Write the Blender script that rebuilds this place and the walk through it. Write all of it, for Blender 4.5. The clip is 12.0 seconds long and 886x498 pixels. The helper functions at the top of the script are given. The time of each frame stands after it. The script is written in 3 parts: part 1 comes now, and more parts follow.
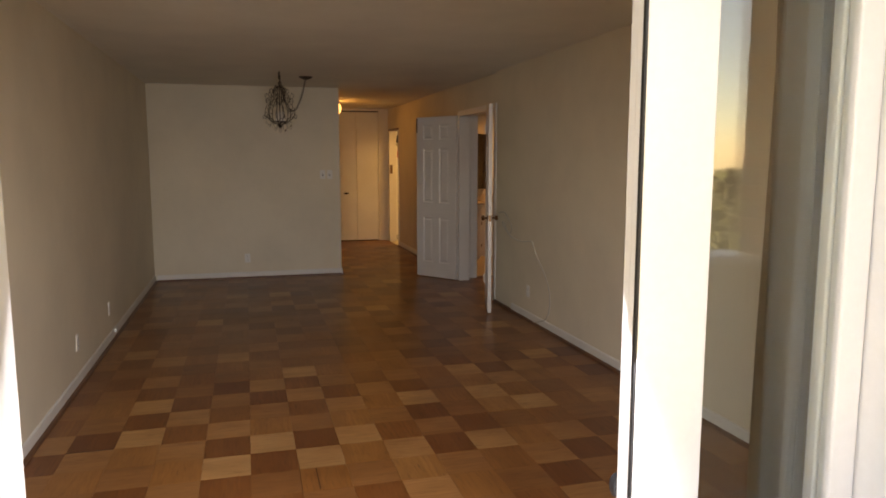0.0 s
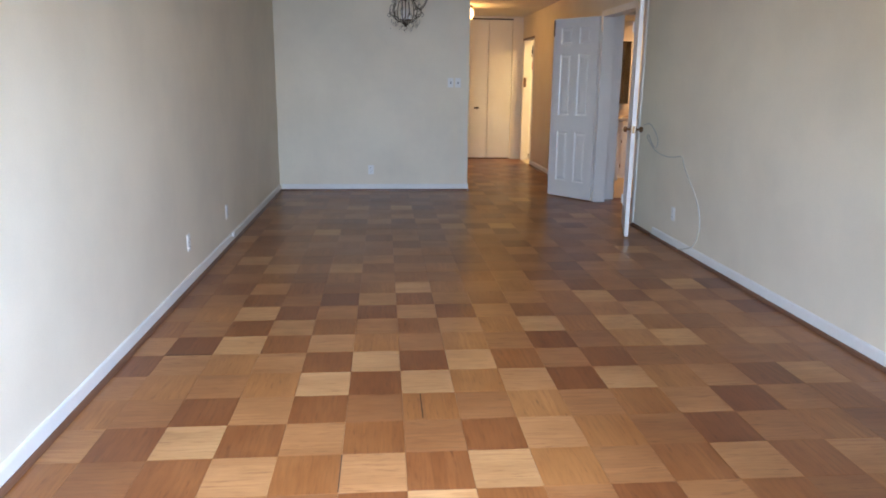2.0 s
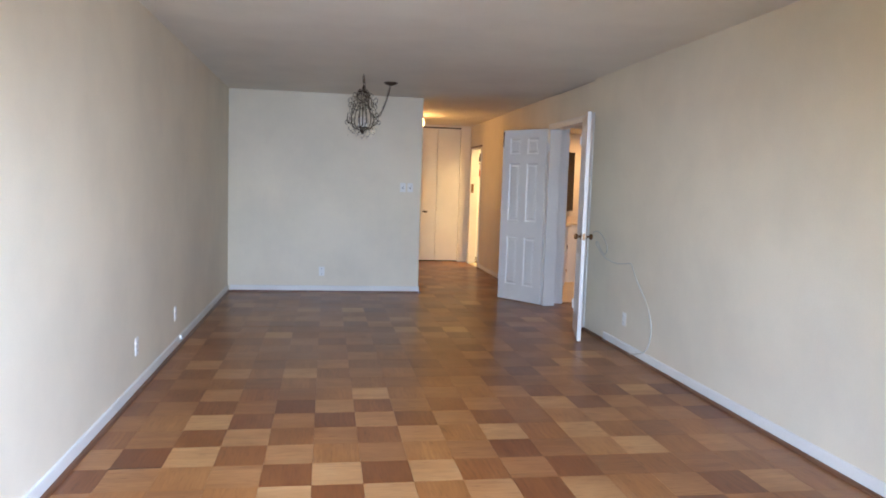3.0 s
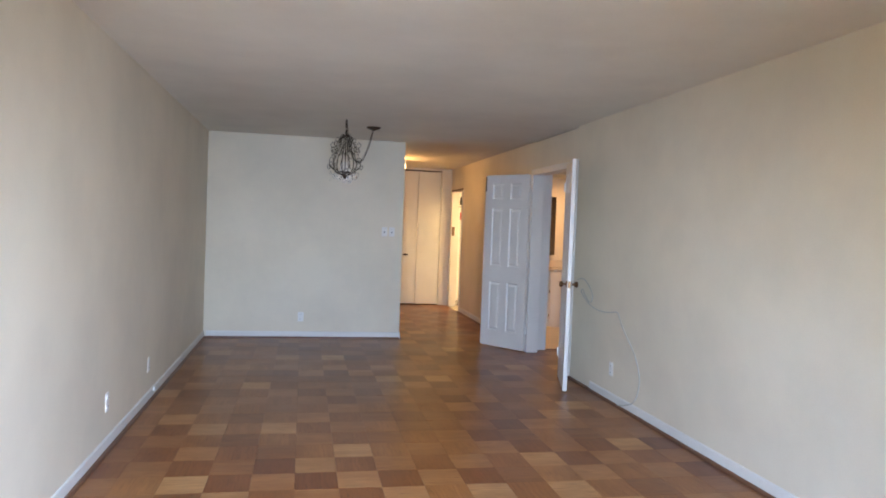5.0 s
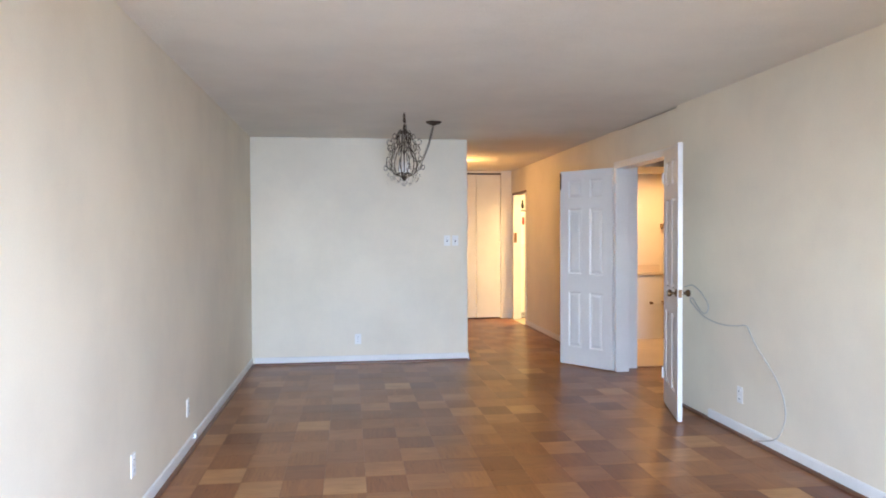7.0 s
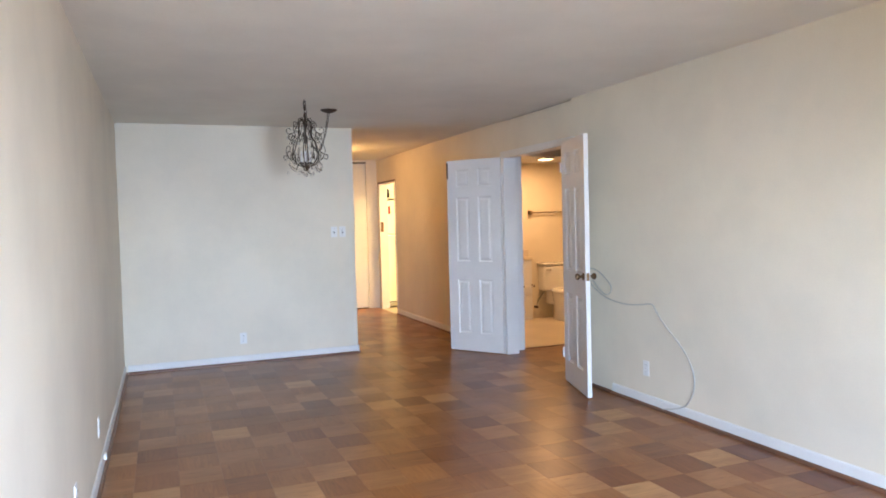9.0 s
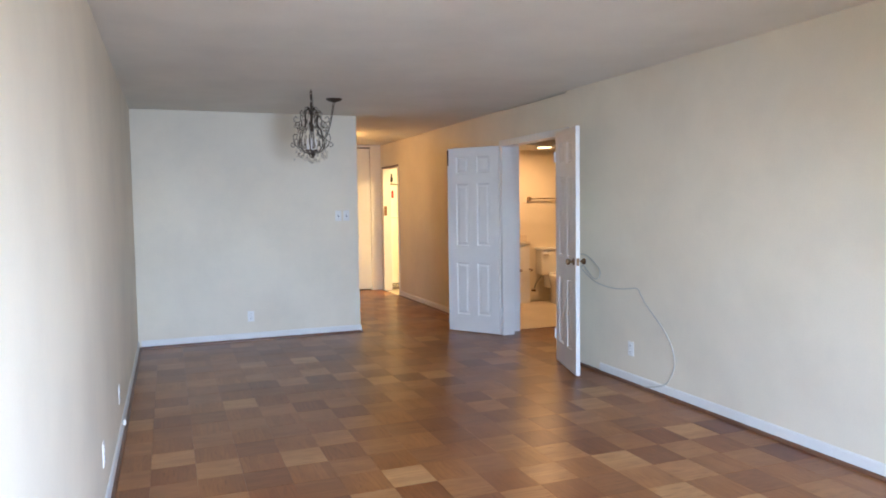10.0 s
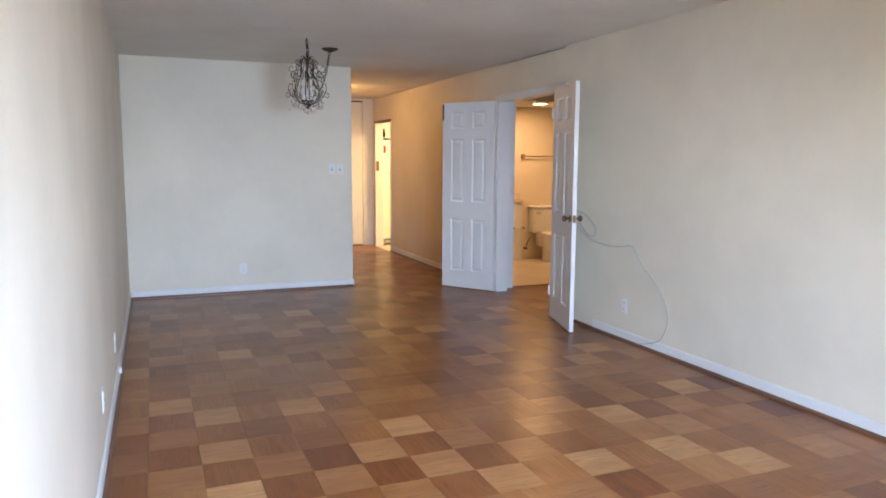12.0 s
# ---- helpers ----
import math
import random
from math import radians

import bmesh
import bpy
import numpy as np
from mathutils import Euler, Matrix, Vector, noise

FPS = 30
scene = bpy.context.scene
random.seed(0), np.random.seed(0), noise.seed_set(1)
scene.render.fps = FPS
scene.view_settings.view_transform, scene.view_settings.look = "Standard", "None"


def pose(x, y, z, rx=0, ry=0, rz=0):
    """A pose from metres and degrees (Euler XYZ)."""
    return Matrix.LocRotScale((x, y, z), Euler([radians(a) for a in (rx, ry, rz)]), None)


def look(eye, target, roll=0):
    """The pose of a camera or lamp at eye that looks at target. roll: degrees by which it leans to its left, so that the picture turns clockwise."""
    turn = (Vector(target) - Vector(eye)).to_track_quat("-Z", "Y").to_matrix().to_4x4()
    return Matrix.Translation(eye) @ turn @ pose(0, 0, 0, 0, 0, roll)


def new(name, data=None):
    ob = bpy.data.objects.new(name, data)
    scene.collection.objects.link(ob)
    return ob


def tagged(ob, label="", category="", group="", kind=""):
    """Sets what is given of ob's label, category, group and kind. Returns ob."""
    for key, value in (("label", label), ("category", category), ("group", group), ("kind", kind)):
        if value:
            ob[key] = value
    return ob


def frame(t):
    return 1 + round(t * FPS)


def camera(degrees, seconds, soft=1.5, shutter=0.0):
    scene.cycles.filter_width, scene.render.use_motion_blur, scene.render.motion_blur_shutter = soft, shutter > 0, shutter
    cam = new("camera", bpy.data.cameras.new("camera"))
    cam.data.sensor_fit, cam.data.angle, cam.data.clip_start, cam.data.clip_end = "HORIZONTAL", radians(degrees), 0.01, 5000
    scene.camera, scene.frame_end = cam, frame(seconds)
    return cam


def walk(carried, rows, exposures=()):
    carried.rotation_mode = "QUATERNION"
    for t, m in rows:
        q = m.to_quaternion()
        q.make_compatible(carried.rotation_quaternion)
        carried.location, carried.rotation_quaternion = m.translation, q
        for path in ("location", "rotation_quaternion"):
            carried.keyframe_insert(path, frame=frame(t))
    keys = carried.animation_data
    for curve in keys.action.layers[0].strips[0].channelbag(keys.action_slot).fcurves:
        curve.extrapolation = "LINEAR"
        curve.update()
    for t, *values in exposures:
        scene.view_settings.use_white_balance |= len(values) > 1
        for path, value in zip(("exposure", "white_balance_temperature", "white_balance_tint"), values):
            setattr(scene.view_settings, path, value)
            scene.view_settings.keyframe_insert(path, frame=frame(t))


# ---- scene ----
cam = camera(63.8, 12.0, soft=1.8)
PATH = [
    (0, (1.152, -1.558, 1.537), (1.677, 0.355, 1.285), -0.0),
    (0.5, (1.138, -1.441, 1.526), (1.623, 0.484, 1.285), 0.9),
    (1, (1.195, -1.284, 1.419), (1.612, 0.649, 1.117), 1.5),
    (1.5, (1.258, -1.075, 1.33), (1.539, 0.86, 0.907), 1.4),
    (2, (1.286, -1.03, 1.347), (1.45, 0.91, 0.888), 0.6),
    (2.5, (1.218, -0.98, 1.302), (1.396, 0.988, 0.987), 0.6),
    (3, (1.164, -1.011, 1.369), (1.491, 0.954, 1.192), 1.9),
    (5, (1.126, -0.888, 1.431), (1.513, 1.074, 1.366), 2.2),
    (5.5, (1.218, -0.614, 1.445), (1.492, 1.364, 1.341), -0.3),
    (6, (1.205, -0.422, 1.475), (1.441, 1.562, 1.392), -0.5),
    (6.5, (1.113, -0.15, 1.421), (1.353, 1.835, 1.381), -0.1),
    (8.5, (0.649, 0.419, 1.375), (1.205, 2.339, 1.296), -2.7),
    (9, (0.381, 0.328, 1.422), (1.115, 2.187, 1.342), -1.5),
    (9.5, (0.327, 0.146, 1.387), (1.077, 1.997, 1.286), -0.7),
    (10, (0.32, 0.02, 1.447), (1.04, 1.882, 1.32), -0.8),
    (10.5, (0.288, 0.031, 1.427), (1.006, 1.89, 1.257), -0.5),
    (11, (0.266, 0.06, 1.432), (0.983, 1.912, 1.203), -0.0),
    (11.5, (0.275, 0.078, 1.458), (1.004, 1.914, 1.145), 0.4),
    (12, (0.258, 0.064, 1.414), (1.007, 1.902, 1.171), 0.3),
]
EXPOSURES = [
    (0.0, 2.33, 13500, 25), (0.5, 2.99, 13200, 25), (1.0, 3.37, 9200, 18), (1.5, 3.50, 7550, 16), (2.0, 3.64, 7050, 14), (3.0, 3.94, 7050, 15),
    (5.0, 3.86, 6950, 14), (5.5, 3.87, 7000, 15), (6.0, 4.27, 6950, 14), (6.5, 4.50, 6950, 14), (8.5, 4.45, 6950, 14), (9.5, 4.40, 6750, 13),
    (10.0, 4.22, 6700, 13), (10.5, 3.94, 6650, 12), (11.0, 3.98, 6700, 13), (12.0, 4.20, 6750, 14),
]
walk(cam, [(t, look(eye, target, roll)) for t, eye, target, roll in PATH], EXPOSURES)

# ---- light ----
SUN_EL, SUN_AZ = radians(46), radians(30)
world = bpy.data.worlds.new("world")
scene.world = world
world.use_nodes = True
sky = world.node_tree.nodes.new("ShaderNodeTexSky")
sky.sky_type = "NISHITA"
sky.sun_disc = False
sky.dust_density, sky.ozone_density = 0.2, 3.0
sky.sun_elevation, sky.sun_rotation = SUN_EL, SUN_AZ
world.node_tree.links.new(sky.outputs[0], world.node_tree.nodes["Background"].inputs[0])
world.node_tree.nodes["Background"].inputs[1].default_value = 0.15


def lamp(name, kind, energy, colour, m, **settings):
    light = bpy.data.lights.new(name, kind)
    light.energy, light.color = energy, colour
    for key, value in settings.items():
        if key == "size":
            light.size = value
        elif key == "size_y":
            light.shape = "RECTANGLE"
            light.size_y = value
        elif key == "angle":
            light.angle = value
        elif key == "spread":
            light.spread = value
        elif key == "radius":
            light.shadow_soft_size = value
    ob = new(name, light)
    ob.matrix_world = m
    return ob


# the sun stands behind the building and lights the trees in front of it
lamp("sun", "SUN", 4.0, (1.0, 0.94, 0.84), look((0, 0, 0), (-math.sin(SUN_AZ) * math.cos(SUN_EL), -math.cos(SUN_AZ) * math.cos(SUN_EL), -math.sin(SUN_EL))), angle=radians(0.5))
# the sky's light in the glass door's opening
lamp("door_daylight", "AREA", 11.9, (0.438, 0.640, 1.0), pose(1.285, -0.70, 1.08, 61, 0, -1), size=0.86, size_y=1.85, spread=radians(113))
# what the sunlit trees and the balcony throw up through the same opening
lamp("door_bounce", "AREA", 1.0, (0.72, 0.76, 0.52), pose(1.285, -0.705, 0.95, 98, 0, -1), size=0.86, size_y=1.60, spread=radians(130))
# the lamps that burn in hall, kitchen and bathroom
lamp("hall_bulb", "POINT", 1.1, (1.0, 0.55, 0.19), pose(2.56, 10.0, 2.17), radius=0.05)
lamp("kitchen_tube", "AREA", 3.7, (1.0, 0.76, 0.38), pose(4.5, 10.47, 2.38), size=0.9, size_y=0.3)
lamp("bath_bulb", "AREA", 1.2, (1.0, 0.60, 0.30), pose(5.05, 8.45, 2.155), size=0.16, size_y=0.16)


# ---- materials ----
def material(name):
    m = bpy.data.materials.new(name)
    m.use_nodes = True
    return m, m.node_tree.nodes, m.node_tree.links, m.node_tree.nodes["Principled BSDF"]


def mix(nodes, links, kind, factor, a, b):
    n = nodes.new("ShaderNodeMix")
    n.data_type = "RGBA"
    n.blend_type = kind
    for socket, value in ((n.inputs[0], factor), (n.inputs[6], a), (n.inputs[7], b)):
        if isinstance(value, bpy.types.NodeSocket):
            links.new(value, socket)
        elif isinstance(value, (int, float)):
            socket.default_value = value
        else:
            socket.default_value = (*value, 1)
    return n.outputs[2]


def noise_tex(nodes, links, coord, scale, detail=3.0, rough=0.55, stretch=None):
    n = nodes.new("ShaderNodeTexNoise")
    n.inputs["Scale"].default_value = scale
    n.inputs["Detail"].default_value = detail
    n.inputs["Roughness"].default_value = rough
    if stretch:
        mp = nodes.new("ShaderNodeMapping")
        mp.inputs["Scale"].default_value = stretch
        links.new(coord, mp.inputs[0])
        coord = mp.outputs[0]
    links.new(coord, n.inputs["Vector"])
    return n.outputs[0]


def ramp(nodes, links, value, stops):
    n = nodes.new("ShaderNodeValToRGB")
    n.color_ramp.elements[0].position, n.color_ramp.elements[-1].position = stops[0][0], stops[-1][0]
    for p, c in stops[1:-1]:
        n.color_ramp.elements.new(p)
    for e, (p, c) in zip(n.color_ramp.elements, stops):
        e.color = (*c, 1) if not isinstance(c, (int, float)) else (c, c, c, 1)
    links.new(value, n.inputs[0])
    return n.outputs[0]


def bump(nodes, links, shader, height, strength, distance):
    n = nodes.new("ShaderNodeBump")
    n.inputs["Strength"].default_value = strength
    n.inputs["Distance"].default_value = distance
    links.new(height, n.inputs["Height"])
    links.new(n.outputs[0], shader.inputs["Normal"])


def paint(name, colour, rough=0.55, grain=60.0, relief=0.25, stain=0.06, depth=0.001, stain_scale=1.3):
    """Painted plaster, wood or metal: roller texture, faint blotches."""
    m, nodes, links, shader = material(name)
    pos = nodes.new("ShaderNodeNewGeometry").outputs["Position"]
    big = noise_tex(nodes, links, pos, stain_scale, 4.0, 0.6)
    fine = noise_tex(nodes, links, pos, grain, 4.0, 0.65)
    dark = tuple(c * (1 - 2.2 * stain) for c in colour)
    light = tuple(min(1, c * (1 + 0.8 * stain)) for c in colour)
    col = ramp(nodes, links, big, [(0.32, dark), (0.62, light)])
    col = mix(nodes, links, "MULTIPLY", 0.25, col, ramp(nodes, links, fine, [(0.3, 0.86), (0.7, 1.0)]))
    links.new(col, shader.inputs["Base Color"])
    shader.inputs["Roughness"].default_value = rough
    if relief:
        bump(nodes, links, shader, fine, relief, depth)
    return m


def metal(name, colour, rough):
    m, nodes, links, shader = material(name)
    pos = nodes.new("ShaderNodeNewGeometry").outputs["Position"]
    n = noise_tex(nodes, links, pos, 40.0, 3.0)
    links.new(ramp(nodes, links, n, [(0.3, tuple(c * 0.75 for c in colour)), (0.7, colour)]), shader.inputs["Base Color"])
    links.new(ramp(nodes, links, n, [(0.3, rough * 0.8), (0.7, min(1, rough * 1.3))]), shader.inputs["Roughness"])
    shader.inputs["Metallic"].default_value = 1.0
    return m


def plain(name, colour, rough=0.5, emit=0.0):
    m, nodes, links, shader = material(name)
    shader.inputs["Base Color"].default_value = (*colour, 1)
    shader.inputs["Roughness"].default_value = rough
    if emit:
        shader.inputs["Emission Color"].default_value = (*colour, 1)
        shader.inputs["Emission Strength"].default_value = emit
    return m


def parquet(name, islands, shade):
    """Oak squares of five fingers; tone drawn per square, grain along u."""
    m, nodes, links, shader = material(name)
    uv = nodes.new("ShaderNodeUVMap").outputs[0]
    if islands:
        rnd = nodes.new("ShaderNodeNewGeometry").outputs["Random Per Island"]
    else:
        rnd = nodes.new("ShaderNodeObjectInfo").outputs["Random"]
    xyz = nodes.new("ShaderNodeSeparateXYZ")
    links.new(uv, xyz.inputs[0])
    far = nodes.new("ShaderNodeMath")
    far.operation = "MULTIPLY"
    far.inputs[1].default_value = 91.0
    links.new(rnd, far.inputs[0])
    at = nodes.new("ShaderNodeCombineXYZ")
    links.new(xyz.outputs[0], at.inputs[0])
    links.new(xyz.outputs[1], at.inputs[1])
    links.new(far.outputs[0], at.inputs[2])
    # finger number across the square
    row = nodes.new("ShaderNodeMath")
    row.operation = "MULTIPLY"
    row.inputs[1].default_value = 5 / 0.234
    links.new(xyz.outputs[1], row.inputs[0])
    whole = nodes.new("ShaderNodeMath")
    whole.operation = "FLOOR"
    links.new(row.outputs[0], whole.inputs[0])
    fr = nodes.new("ShaderNodeMath")
    fr.operation = "FRACT"
    links.new(row.outputs[0], fr.inputs[0])
    key = nodes.new("ShaderNodeCombineXYZ")
    links.new(whole.outputs[0], key.inputs[0])
    links.new(far.outputs[0], key.inputs[1])
    finger = nodes.new("ShaderNodeTexWhiteNoise")
    links.new(key.outputs[0], finger.inputs["Vector"])
    second = nodes.new("ShaderNodeTexWhiteNoise")
    second.noise_dimensions = "1D"
    links.new(far.outputs[0], second.inputs["W"])
    # tone of the square; light and dark sets include a painted grain-angle sheen
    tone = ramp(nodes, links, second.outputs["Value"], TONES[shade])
    grain = noise_tex(nodes, links, at.outputs[0], 9.0, 5.0, 0.62, (1.1, 10.0, 1.0))
    warp = noise_tex(nodes, links, at.outputs[0], 6.0, 2.0, 0.5, (1.0, 1.8, 1.0))
    ring = nodes.new("ShaderNodeTexWave")
    ring.wave_type, ring.bands_direction = "BANDS", "Y"
    ring.inputs["Scale"].default_value = 7.0
    ring.inputs["Distortion"].default_value = 9.0
    ring.inputs["Detail"].default_value = 2.0
    ring.inputs["Detail Scale"].default_value = 0.7
    flat = nodes.new("ShaderNodeMapping")
    flat.inputs["Scale"].default_value = (0.5, 1.4, 1.0)
    links.new(at.outputs[0], flat.inputs[0])
    links.new(flat.outputs[0], ring.inputs["Vector"])
    col = mix(nodes, links, "MULTIPLY", 0.46, tone, ramp(nodes, links, grain, [(0.28, (0.48, 0.36, 0.27)), (0.52, (0.93, 0.91, 0.89)), (0.75, (1.0, 1.0, 1.0))]))
    # cathedral figure shows on some squares only
    some = ramp(nodes, links, finger.outputs["Value"], [(0.60, 0.0), (1.0, 0.32)])
    col = mix(nodes, links, "MULTIPLY", some, col, ramp(nodes, links, ring.outputs[0], [(0.0, (0.55, 0.42, 0.32)), (0.45, (1.0, 1.0, 1.0)), (1.0, (1.0, 1.0, 1.0))]))
    col = mix(nodes, links, "MULTIPLY", 0.55, col, ramp(nodes, links, warp, [(0.25, (0.72, 0.62, 0.52)), (0.7, (1.0, 1.0, 1.0))]))
    col = mix(nodes, links, "MULTIPLY", 0.50, col, ramp(nodes, links, finger.outputs["Value"], [(0.0, (0.66, 0.56, 0.48)), (1.0, (1.0, 1.0, 1.0))]))
    # short dark figure marks along the grain
    mark = noise_tex(nodes, links, at.outputs[0], 7.0, 3.0, 0.6, (1.3, 8.0, 1.0))
    mask = ramp(nodes, links, mark, [(0.60, 0.0), (0.74, 0.75)])
    col = mix(nodes, links, "MULTIPLY", mask, col, (0.52, 0.40, 0.30))
    seam = ramp(nodes, links, fr.outputs[0], [(0.0, 0.45), (0.03, 1.0), (0.97, 1.0), (1.0, 0.45)])
    col = mix(nodes, links, "MULTIPLY", 0.30, col, seam)
    # worn dark knots here and there
    pos = nodes.new("ShaderNodeNewGeometry").outputs["Position"]
    knot = noise_tex(nodes, links, pos, 1.7, 1.0, 0.4)
    col = mix(nodes, links, "MULTIPLY", 0.35, col, ramp(nodes, links, knot, [(0.30, (0.62, 0.52, 0.44)), (0.55, (1, 1, 1))]))
    links.new(col, shader.inputs["Base Color"])
    scuff = noise_tex(nodes, links, pos, 1.6, 2.0, 0.5)
    links.new(ramp(nodes, links, scuff, [(0.2, 0.27), (0.8, 0.38)]), shader.inputs["Roughness"])
    shader.inputs["Specular IOR Level"].default_value = 0.42
    bump(nodes, links, shader, grain, 0.12, 0.0006)
    return m


# light against dark: sheen by grain direction, put into the oak's random tones
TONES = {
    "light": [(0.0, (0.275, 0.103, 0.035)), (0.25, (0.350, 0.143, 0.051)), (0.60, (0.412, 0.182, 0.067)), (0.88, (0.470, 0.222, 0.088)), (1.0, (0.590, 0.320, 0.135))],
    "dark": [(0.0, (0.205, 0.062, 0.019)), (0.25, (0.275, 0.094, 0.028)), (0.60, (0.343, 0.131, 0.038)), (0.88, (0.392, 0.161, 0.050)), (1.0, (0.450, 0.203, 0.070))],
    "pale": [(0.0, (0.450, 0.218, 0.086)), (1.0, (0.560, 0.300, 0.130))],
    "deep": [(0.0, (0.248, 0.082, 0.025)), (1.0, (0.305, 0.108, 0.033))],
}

WALL = paint("wall_paint", (0.79, 0.712, 0.575), 0.55, 90.0, 0.20, 0.035)
CEIL = paint("ceiling_paint", (0.785, 0.75, 0.675), 0.8, 75.0, 0.9, 0.03, 0.006)
TRIM = paint("white_trim_paint", (0.78, 0.77, 0.74), 0.38, 40.0, 0.08, 0.03)
DOOR = paint("white_door_paint", (0.80, 0.78, 0.75), 0.34, 45.0, 0.10, 0.03)
EDGE = paint("bare_door_edge", (0.76, 0.70, 0.58), 0.5, 45.0, 0.1, 0.06)
CLOSET = paint("cream_closet_paint", (0.76, 0.71, 0.60), 0.42, 45.0, 0.1, 0.04)
SHOE = paint("brown_shoe_wood", (0.17, 0.075, 0.042), 0.4, 70.0, 0.15, 0.12)
PARQUET = [parquet("parquet_sheen_light", False, "light"), parquet("parquet_sheen_dark", False, "dark"), parquet("parquet_pale", False, "pale"), parquet("parquet_deep", False, "deep")]
PARQUET_FAR = [parquet("parquet_far_sheen_light", True, "light"), parquet("parquet_far_sheen_dark", True, "dark")]
SUBFLOOR = paint("parquet_joint", (0.055, 0.026, 0.014), 0.7, 60.0, 0.2, 0.1)
PLATE = plain("white_plastic", (0.82, 0.81, 0.78), 0.35)
SLOT = plain("dark_slot", (0.03, 0.03, 0.03), 0.6)
IRON = metal("dark_bronze_iron", (0.10, 0.075, 0.055), 0.5)
PALE_BRASS = metal("pale_brass", (0.46, 0.34, 0.20), 0.4)
BRASS = metal("aged_brass", (0.22, 0.125, 0.065), 0.36)
CHROME = metal("chrome", (0.75, 0.72, 0.68), 0.16)
FRAME = paint("white_aluminium", (0.80, 0.80, 0.80), 0.35, 60.0, 0.05, 0.03)
GASKET = plain("black_gasket", (0.012, 0.012, 0.014), 0.5)
BATHWALL = paint("bath_paint", (0.78, 0.70, 0.55), 0.5, 60.0, 0.1, 0.03)
BATHTILE = paint("cream_vinyl", (0.68, 0.58, 0.44), 0.35, 20.0, 0.1, 0.06)
PORCELAIN = plain("white_porcelain", (0.82, 0.80, 0.74), 0.12)
ENAMEL = paint("fridge_enamel", (0.85, 0.83, 0.74), 0.3, 200.0, 0.08, 0.01)
CABLE = plain("grey_white_cable", (0.52, 0.50, 0.45), 0.5)
MIRROR = metal("mirror", (0.92, 0.92, 0.92), 0.02)
CONCRETE = paint("balcony_concrete", (0.36, 0.34, 0.31), 0.85, 30.0, 0.4, 0.1)
STUCCO = paint("balcony_stucco", (0.50, 0.46, 0.40), 0.9, 70.0, 0.5, 0.06)
BRICK = paint("brown_brick", (0.40, 0.235, 0.155), 0.85, 40.0, 0.5, 0.14)
MORTAR = paint("mortar", (0.27, 0.21, 0.165), 0.9, 50.0, 0.3, 0.06)
DRAPE = paint("olive_brown_drape", (0.26, 0.185, 0.105), 0.9, 200.0, 0.3, 0.05)
LEAF = paint("far_foliage", (0.105, 0.12, 0.035), 0.8, 0.35, 0.0, 0.22, 0.001, 0.08)
HILL = paint("far_hill", (0.10, 0.12, 0.05), 0.9, 0.2, 0.0, 0.15, 0.001, 0.03)
RED = plain("red_magnet", (0.45, 0.03, 0.02), 0.5)
GLOBE = plain("lit_globe", (1.0, 0.66, 0.28), 0.4, 0.45)
BATHLAMP = plain("lit_bath_panel", (1.0, 0.74, 0.42), 0.4, 0.28)


def glass(name, tint, rough=0.0):
    m, nodes, links, shader = material(name)
    shader.inputs["Base Color"].default_value = (*tint, 1)
    shader.inputs["Roughness"].default_value = rough
    shader.inputs["Transmission Weight"].default_value = 1.0
    shader.inputs["IOR"].default_value = 1.5
    return m


GLASS = glass("pane_glass", (0.93, 0.97, 0.95))
CRYSTAL = glass("cut_crystal", (0.98, 0.97, 0.95))


# ---- mesh tools ----
def mesh_of(bm, name):
    bmesh.ops.recalc_face_normals(bm, faces=bm.faces)
    me = bpy.data.meshes.new(name)
    bm.to_mesh(me)
    bm.free()
    return me


def part(name, bm, mat, parent=None, label="", smooth=False, angle=35):
    me = mesh_of(bm, name)
    me.materials.append(mat)
    if smooth:
        for p in me.polygons:
            p.use_smooth = True
        me.set_sharp_from_angle(angle=radians(angle))
    ob = new(name, me)
    if parent is not None:
        ob.parent = parent
    if label:
        ob["label"] = label
    return ob


def thing(name, label, category, m=None, group="", kind=""):
    ob = new(name)
    ob.empty_display_size = 0.05
    if m is not None:
        ob.matrix_world = m
    return tagged(ob, label, category, group, kind)


def box(lo, hi, bevel=0.0, seg=2, bm=None, m=None):
    bm = bm or bmesh.new()
    lo, hi = Vector(lo), Vector(hi)
    made = bmesh.ops.create_cube(bm, size=1.0)["verts"]
    mm = Matrix.Translation((lo + hi) / 2) @ Matrix.Diagonal((*(hi - lo), 1))
    bmesh.ops.transform(bm, matrix=(m @ mm) if m is not None else mm, verts=made)
    if bevel:
        edges = list({e for v in made for e in v.link_edges})
        bmesh.ops.bevel(bm, geom=edges, offset=bevel, segments=seg, affect="EDGES", profile=0.5)
    return bm


def cylinder(a, b, r, r2=None, n=14, bm=None):
    bm = bm or bmesh.new()
    a, b = Vector(a), Vector(b)
    made = bmesh.ops.create_cone(bm, cap_ends=True, segments=n, radius1=r, radius2=r if r2 is None else r2, depth=(b - a).length)["verts"]
    turn = (b - a).to_track_quat("Z", "Y").to_matrix().to_4x4()
    bmesh.ops.transform(bm, matrix=Matrix.Translation((a + b) / 2) @ turn, verts=made)
    return bm


